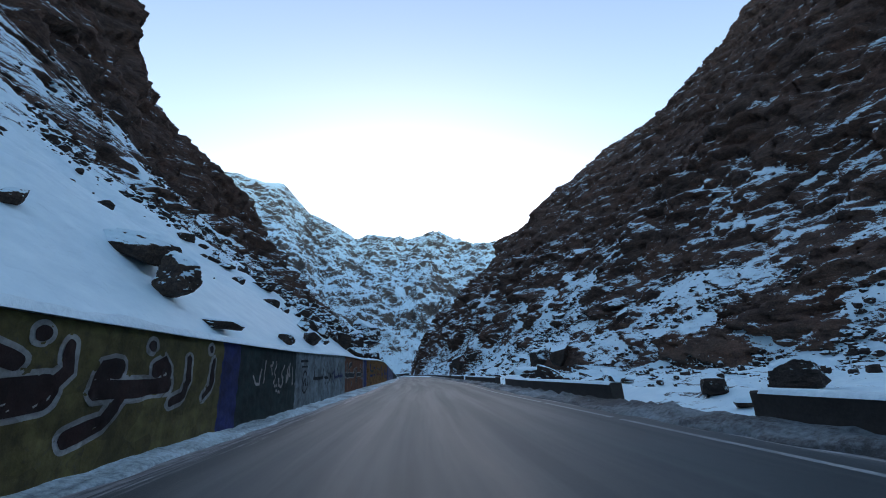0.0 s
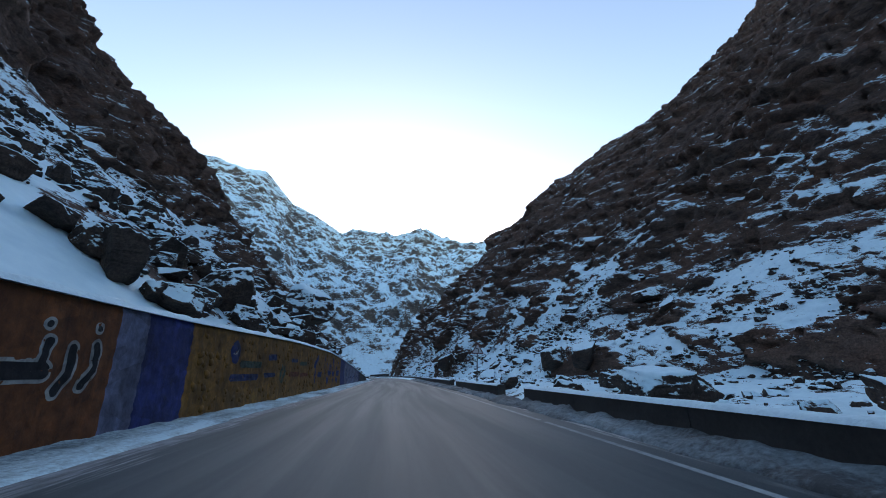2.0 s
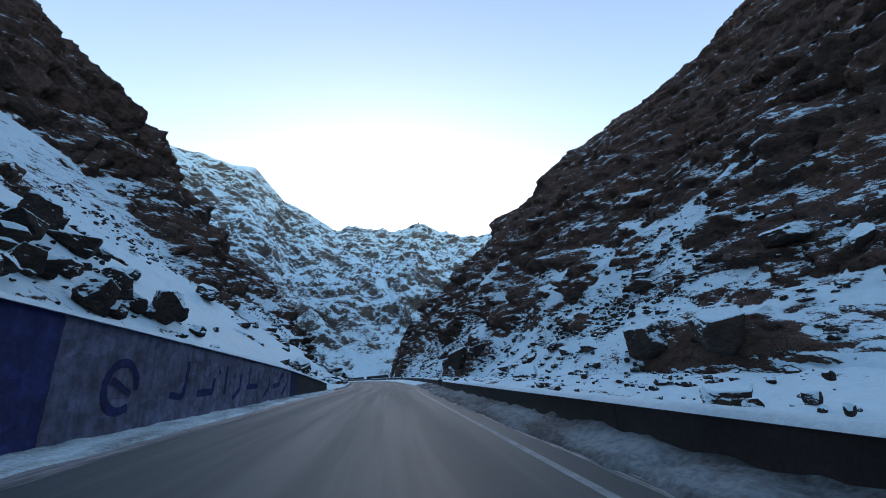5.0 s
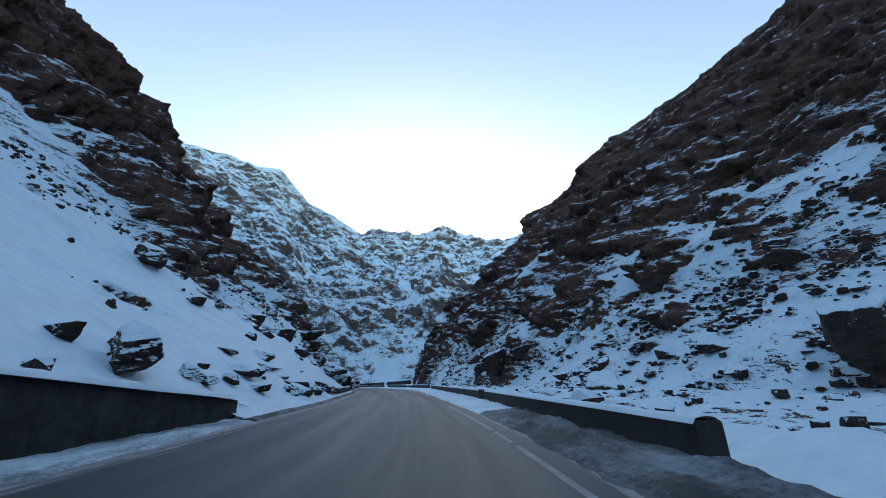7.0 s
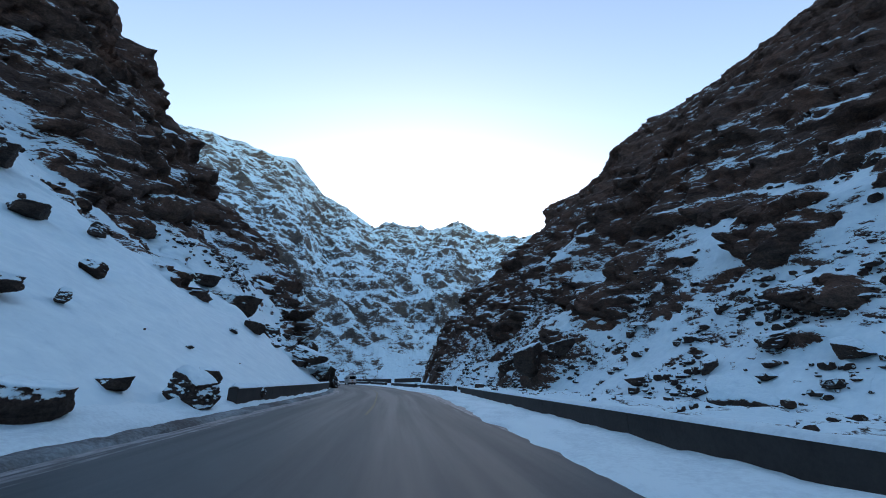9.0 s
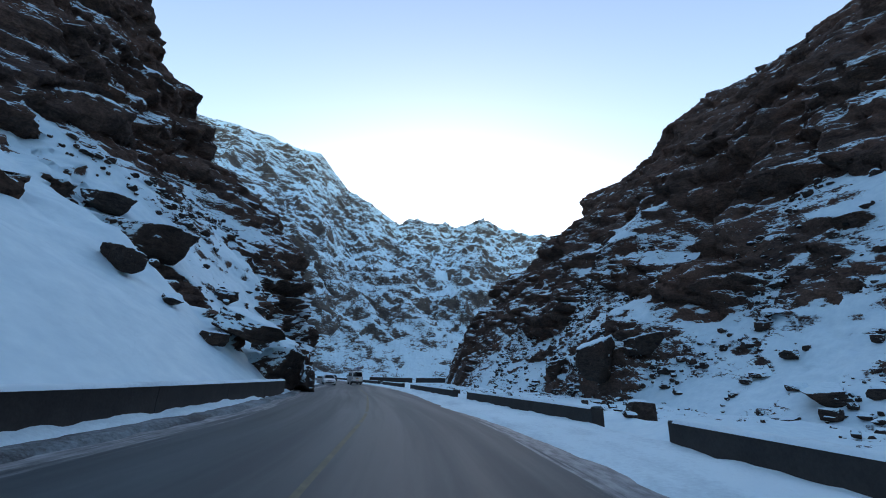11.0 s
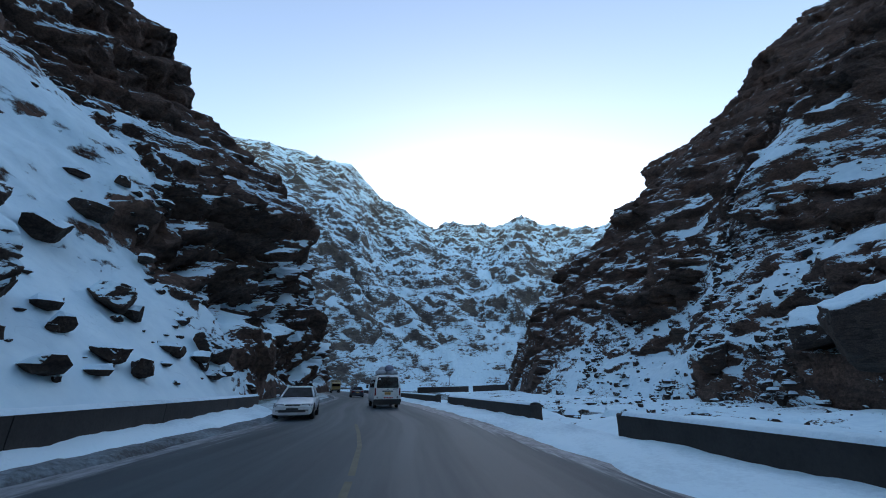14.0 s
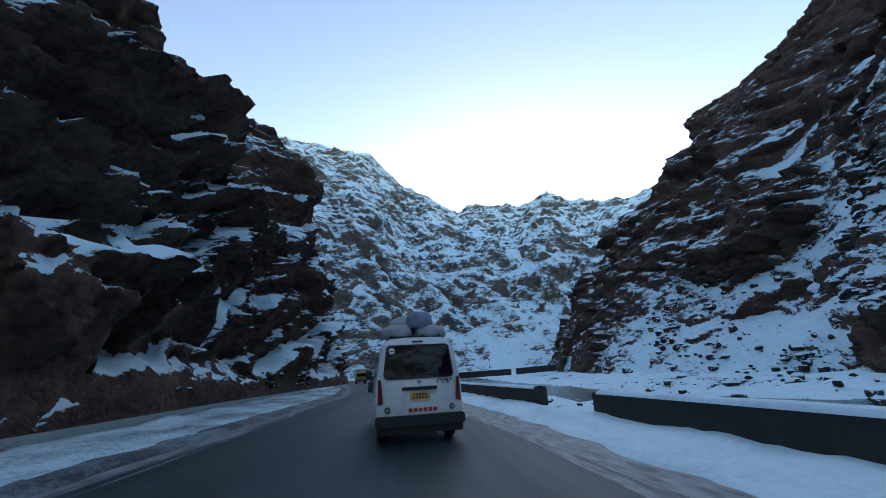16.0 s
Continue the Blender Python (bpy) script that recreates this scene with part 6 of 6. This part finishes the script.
    for x in (-0.5, 0.5):
        part("rack_rail", box(x, 1.9, 2.02, 0.035, 3.2, 0.03, 0.008), BLACK_PLASTIC, van)
    for y in (0.45, 1.4, 2.4, 3.35):
        part("rack_bar", box(0, y, 2.005, 1.1, 0.03, 0.03, 0.006), BLACK_PLASTIC, van)
    return van


def sack(at, size, seed, material, label):
    """A tied bundle, lying slack."""
    bm = bmesh.new()
    bmesh.ops.create_icosphere(bm, subdivisions=4, radius=1.0)
    co = np.array([v.co for v in bm.verts])
    co[:, 2] = np.sign(co[:, 2]) * np.abs(co[:, 2]) ** 0.75
    fold = 0.10 * fractal(co[:, 0] * 2, co[:, 1] * 2, co[:, 2] * 2 + seed, 4, seed)
    co = co * (1 + fold)[:, None] * size
    co[:, 2] = np.maximum(co[:, 2], -size[2] * 0.55)
    for v, c in zip(bm.verts, co):
        v.co = c
    ob = new("sack", mesh_of(bm, "sack", material))
    ob.matrix_world = at
    return tagged(ob, label, "sack", "luggage on the minibus roof")


def strut(a, b, wide, deep):
    """A bar with softened edges from a to b."""
    a, b = Vector(a), Vector(b)
    turn = (b - a).to_track_quat("Z", "Y").to_matrix().to_4x4()
    bm = box(0, 0, (b - a).length / 2, wide, deep, (b - a).length, 0.008)
    bmesh.ops.transform(bm, matrix=Matrix.Translation(a) @ turn, verts=bm.verts)
    return bm


def pane(points, out):
    """A thin pane of glass through four corners, set out by a small step."""
    bm = bmesh.new()
    bm.faces.new([bm.verts.new(Vector(p) + Vector(out)) for p in points])
    bmesh.ops.solidify(bm, geom=bm.faces, thickness=0.008)
    return bm


def saloon(at, colour, label, lit):
    """A small four-door car, its nose towards -y."""
    car = thing("car", label, "car", "cars on the road", at=at)
    # stations along the lower body: y, half width, height of bonnet, waist or boot
    rows = [(-2.13, 0.58, 0.58), (-2.09, 0.70, 0.64), (-2.0, 0.76, 0.68), (-1.85, 0.80, 0.72), (-1.5, 0.83, 0.79), (-1.1, 0.84, 0.85), (-0.7, 0.845, 0.90), (-0.2, 0.845, 0.925), (0.5, 0.845, 0.935), (1.2, 0.845, 0.945), (1.7, 0.835, 0.945), (2.0, 0.80, 0.92), (2.13, 0.74, 0.87), (2.19, 0.64, 0.80)]
    rings = []
    for y, wide, top in rows:
        half = [(wide - 0.13, 0.0), (wide - 0.05, 0.08), (wide, 0.34), (wide, 0.58), (wide - 0.025, 0.80), (wide - 0.07, 0.93), (wide - 0.17, 0.99), (wide * 0.45, 1.02), (0.0, 1.03)]
        half = [(x, 0.21 + f * (top - 0.21)) for x, f in half]
        rings.append([(x, y, z) for x, z in half] + [(-x, y, z) for x, z in half[-2::-1]])
    part("body", loft(rings), colour, car, "painted shell with road grime", False)
    levels = [(0.90, 0.745, -0.74, 1.76, 0.16), (1.10, 0.665, -0.40, 1.50, 0.15), (1.28, 0.585, -0.10, 1.24, 0.14), (1.34, 0.54, 0.02, 1.14, 0.13)]
    part("cabin", loft([[(x, y, z) for x, y in rounded(-w, y0, w, y1, r, 0, 3)] for z, w, y0, y1, r in levels]), BLACK_PLASTIC, car, "dark cabin behind the glass", False)
    roof = [(1.325, 0.575, -0.06, 1.22, 0.14), (1.365, 0.565, -0.04, 1.20, 0.15), (1.39, 0.50, 0.06, 1.10, 0.16), (1.40, 0.36, 0.25, 0.90, 0.15)]
    part("roof", loft([[(x, y, z) for x, y in rounded(-w, y0, w, y1, r, 0, 3)] for z, w, y0, y1, r in roof]), colour, car, "", False)
    part("windscreen", pane([(0.66, -0.72, 0.925), (-0.66, -0.72, 0.925), (-0.50, -0.09, 1.315), (0.50, -0.09, 1.315)], (0, -0.012, 0.012)), DARK_GLASS, car)
    part("rear_window", pane([(0.64, 1.74, 0.95), (-0.64, 1.74, 0.95), (-0.49, 1.22, 1.315), (0.49, 1.22, 1.315)], (0, 0.012, 0.012)), DARK_GLASS, car)
    for side in (1, -1):
        for (yb, yt), (yb2, yt2) in (((-0.52, -0.01), (0.42, 0.46)), ((0.52, 0.54), (1.40, 1.06))):
            part("side_window", pane([(side * 0.735, yb, 0.95), (side * 0.735, yb2, 0.95), (side * 0.578, yt2, 1.30), (side * 0.578, yt, 1.30)], (side * 0.012, 0, 0.004)), DARK_GLASS, car)
        for a, b in (((0.735, -0.70, 0.90), (0.565, -0.05, 1.345)), ((0.752, 0.47, 0.90), (0.58, 0.50, 1.345)), ((0.735, 1.60, 0.90), (0.565, 1.14, 1.345))):
            part("pillar", strut((side * a[0], a[1], a[2]), (side * b[0], b[1], b[2]), 0.06, 0.07), colour, car)
        for y in (-1.32, 1.30):
            arch = bmesh.new()
            bmesh.ops.create_cone(arch, cap_ends=True, segments=28, radius1=0.355, radius2=0.345, depth=0.10, matrix=Matrix.Translation((side * 0.803, y, 0.335)) @ Matrix.Rotation(radians(90), 4, "Y"))
            part("wheel_arch", arch, BLACK_PLASTIC, car)
            wheel(car, side * 0.775, y, 0.30, 0.18)
        part("mirror", box(side * 0.90, -0.50, 0.99, 0.17, 0.10, 0.11, 0.03), colour, car)
        for name, x0, z0, x1, z1, y0, y1, material in (("headlight", 0.36, 0.555, 0.72, 0.665, -2.115, -1.95, LAMP_CLEAR), ("tail_light", 0.42, 0.66, 0.76, 0.82, 2.06, 2.195, LIT_RED if lit else LAMP_RED)):
            lamp = slab(rounded(x0, z0, x1, z1, 0.035), lambda x, z: y0 + 0.22 * max(0, x - 0.5) * (1 if y0 < 0 else -1), y1)
            bmesh.ops.transform(lamp, matrix=Matrix.Diagonal((side, 1, 1, 1)), verts=lamp.verts)
            bmesh.ops.recalc_face_normals(lamp, faces=lamp.faces)
            part(name, lamp, material, car, "clear glass headlamp" if y0 < 0 else "red tail lamp")
        part("turn_light", box(side * 0.775, -1.93, 0.61, 0.05, 0.16, 0.08, 0.012), LAMP_CLEAR, car)
        part("fog_lamp", box(side * 0.60, -2.165, 0.40, 0.14, 0.05, 0.07, 0.012), LAMP_CLEAR, car)
        for y in (0.36, 1.28):
            part("door_handle", box(side * 0.852, y, 0.80, 0.02, 0.15, 0.03, 0.006), BLACK_PLASTIC, car)
        for y in (-0.60, 0.47, 1.42):
            part("door_seam", box(side * 0.844, y, 0.60, 0.006, 0.012, 0.48, 0), BLACK_PLASTIC, car)
        part("side_moulding", box(side * 0.85, 0.0, 0.53, 0.02, 1.9, 0.05, 0.008), colour, car)
    part("grille", slab(rounded(-0.32, 0.585, 0.32, 0.645, 0.02), -2.145, -2.0), BLACK_PLASTIC, car, "narrow dark grille")
    part("badge", box(0, -2.152, 0.615, 0.09, 0.012, 0.04, 0.006), CHROME, car)
    bumper = slab(rounded(-0.79, 0.25, 0.79, 0.535, 0.07), lambda x, z: -2.19 + 0.20 * max(0, abs(x) - 0.45) ** 1.3, -1.9)
    part("bumper", bumper, colour, car)
    part("air_intake", slab(rounded(-0.55, 0.33, 0.55, 0.43, 0.03), -2.205, -2.0), BLACK_PLASTIC, car)
    plate = part("number_plate", slab(rounded(-0.25, 0.36, 0.25, 0.50, 0.01), -2.225, -2.0), INK, car, "dark plate on the bumper")
    for k in range(5):
        part("mark", box(-0.16 + 0.08 * k, -2.228, 0.43, 0.045, 0.005, 0.05, 0), POLE_GREY, plate)
    part("rear_bumper", slab(rounded(-0.78, 0.28, 0.78, 0.55, 0.07), 2.02, 2.25), colour, car)
    part("rear_plate", slab(rounded(-0.22, 0.60, 0.22, 0.71, 0.01), 2.10, 2.215), PLATE, car)
    for x in (-0.15, 0.38):
        part("wiper", strut((x - 0.25, -0.735, 0.945), (x + 0.2, -0.70, 0.965), 0.015, 0.015), BLACK_PLASTIC, car)
    return car


def lorry(at):
    """A high ochre lorry with a boarded body, its nose towards -y."""
    truck = thing("lorry", "ochre lorry with a tall boarded body far down the road", "lorry", at=at)
    rings = []
    for y, w, top in ((-3.4, 1.0, 2.2), (-3.3, 1.12, 2.45), (-2.6, 1.15, 2.6), (-1.9, 1.15, 2.6)):
        rings.append([(w, y, 0.6), (w, y, 1.5), (w * 0.94, y, top), (-w * 0.94, y, top), (-w, y, 1.5), (-w, y, 0.6)])
    part("cab", loft(rings), TRUCK_YELLOW, truck, "ochre cab")
    part("windscreen", slab(rounded(-0.95, 1.55, 0.95, 2.15, 0.08), -3.42, -3.30), DARK_GLASS, truck)
    part("bumper", box(0, -3.45, 0.65, 2.3, 0.2, 0.3, 0.03), BLACK_PLASTIC, truck)
    part("load_floor", box(0, 0.9, 1.15, 2.3, 5.4, 0.18, 0.02), BLACK_PLASTIC, truck)
    for side in (1, -1):
        for k in range(6):
            part("board", box(side * 1.15, 0.9, 1.42 + 0.3 * k, 0.05, 5.4, 0.27, 0.01), TRUCK_YELLOW, truck)
        for y in (-2.6, 1.6, 2.8):
            wheel(truck, side * 0.95, y, 0.5, 0.3)
        part("headlight", box(side * 0.8, -3.47, 0.95, 0.25, 0.08, 0.2, 0.03), LAMP_CLEAR, truck)
    for k in range(6):
        part("board", box(0, -1.78, 1.42 + 0.3 * k, 2.3, 0.05, 0.27, 0.01), TRUCK_YELLOW, truck)
    return truck


# ---- traffic standing on the road ----
BUS = pose(-3.85, 237.0, 0, 0, 0, 20) @ Matrix.Diagonal((1.08, 1.08, 1.08, 1))
minibus(BUS)
CANVAS, BLUE_SHEET = plain("pale_canvas", (0.34, 0.36, 0.38), 0.85, 0, 0.3, 4, 0.01), plain("blue_grey_sheet", (0.20, 0.22, 0.30), 0.8, 0, 0.3, 4, 0.01)
for x, y, z, size, turn, material, label in (
    (-0.38, 0.75, 2.10, (0.34, 0.45, 0.18), 10, CANVAS, "slack pale canvas sack lying on the minibus roof"),
    (0.36, 0.80, 2.10, (0.36, 0.45, 0.18), -8, CANVAS, "slack pale canvas sack lying on the minibus roof"),
    (-0.22, 0.95, 2.30, (0.30, 0.34, 0.19), 30, CANVAS, "pale tied bundle on top of other sacks"),
    (0.13, 0.75, 2.33, (0.30, 0.36, 0.25), -20, BLUE_SHEET, "round blue-grey tied bundle on the minibus roof"),
    (0.0, 1.6, 2.12, (0.55, 0.5, 0.22), 0, BLUE_SHEET, "wide blue-grey bundle on the minibus roof"),
):
    sack(BUS @ pose(x, y, z, 0, 0, turn), size, int(turn + 40), material, label)
saloon(pose(-6.45, 229.2, 0, 0, 0, 18), CAR_WHITE, "white four-door car with a dark plate beside the snowy road edge", False)
saloon(pose(-14.9, 266.5, 0, 0, 0, 201), CAR_DARK, "dark four-door car driving away round the bend", False)
lorry(pose(-35.5, 315, 0, 0, 0, 24))


# ---- beyond the river ----
def far_barrier(x0, x1, y, z0, z1):
    bm = bmesh.new()
    n = 24
    rows = []
    for k in range(n + 1):
        t = k / n
        x, yy, z = x0 + (x1 - x0) * t, y + 4 * math.sin(t * 2.2), z0 + (z1 - z0) * t
        rows.append([bm.verts.new(v) for v in ((x, yy, z - 2.5), (x, yy, z), (x, yy + 0.05, z + 0.05), (x, yy + 0.45, z + 0.05), (x, yy + 0.5, z), (x, yy + 0.5, z - 2.5))])
    for a, b in zip(rows[:-1], rows[1:]):
        for k in range(5):
            bm.faces.new((a[k], a[k + 1], b[k + 1], b[k]))
    bm.faces.new(rows[0])
    bm.faces.new(rows[-1][::-1])
    bmesh.ops.recalc_face_normals(bm, faces=bm.faces)
    ob = new("barrier", mesh_of(bm, "barrier", CONCRETE, True))
    return tagged(ob, "long low concrete barrier beyond the river", "barrier", "roadside barriers")


far_barrier(-26, -2, 400, 1.0, 1.4)
far_barrier(0, 17, 402, 1.5, 2.1)
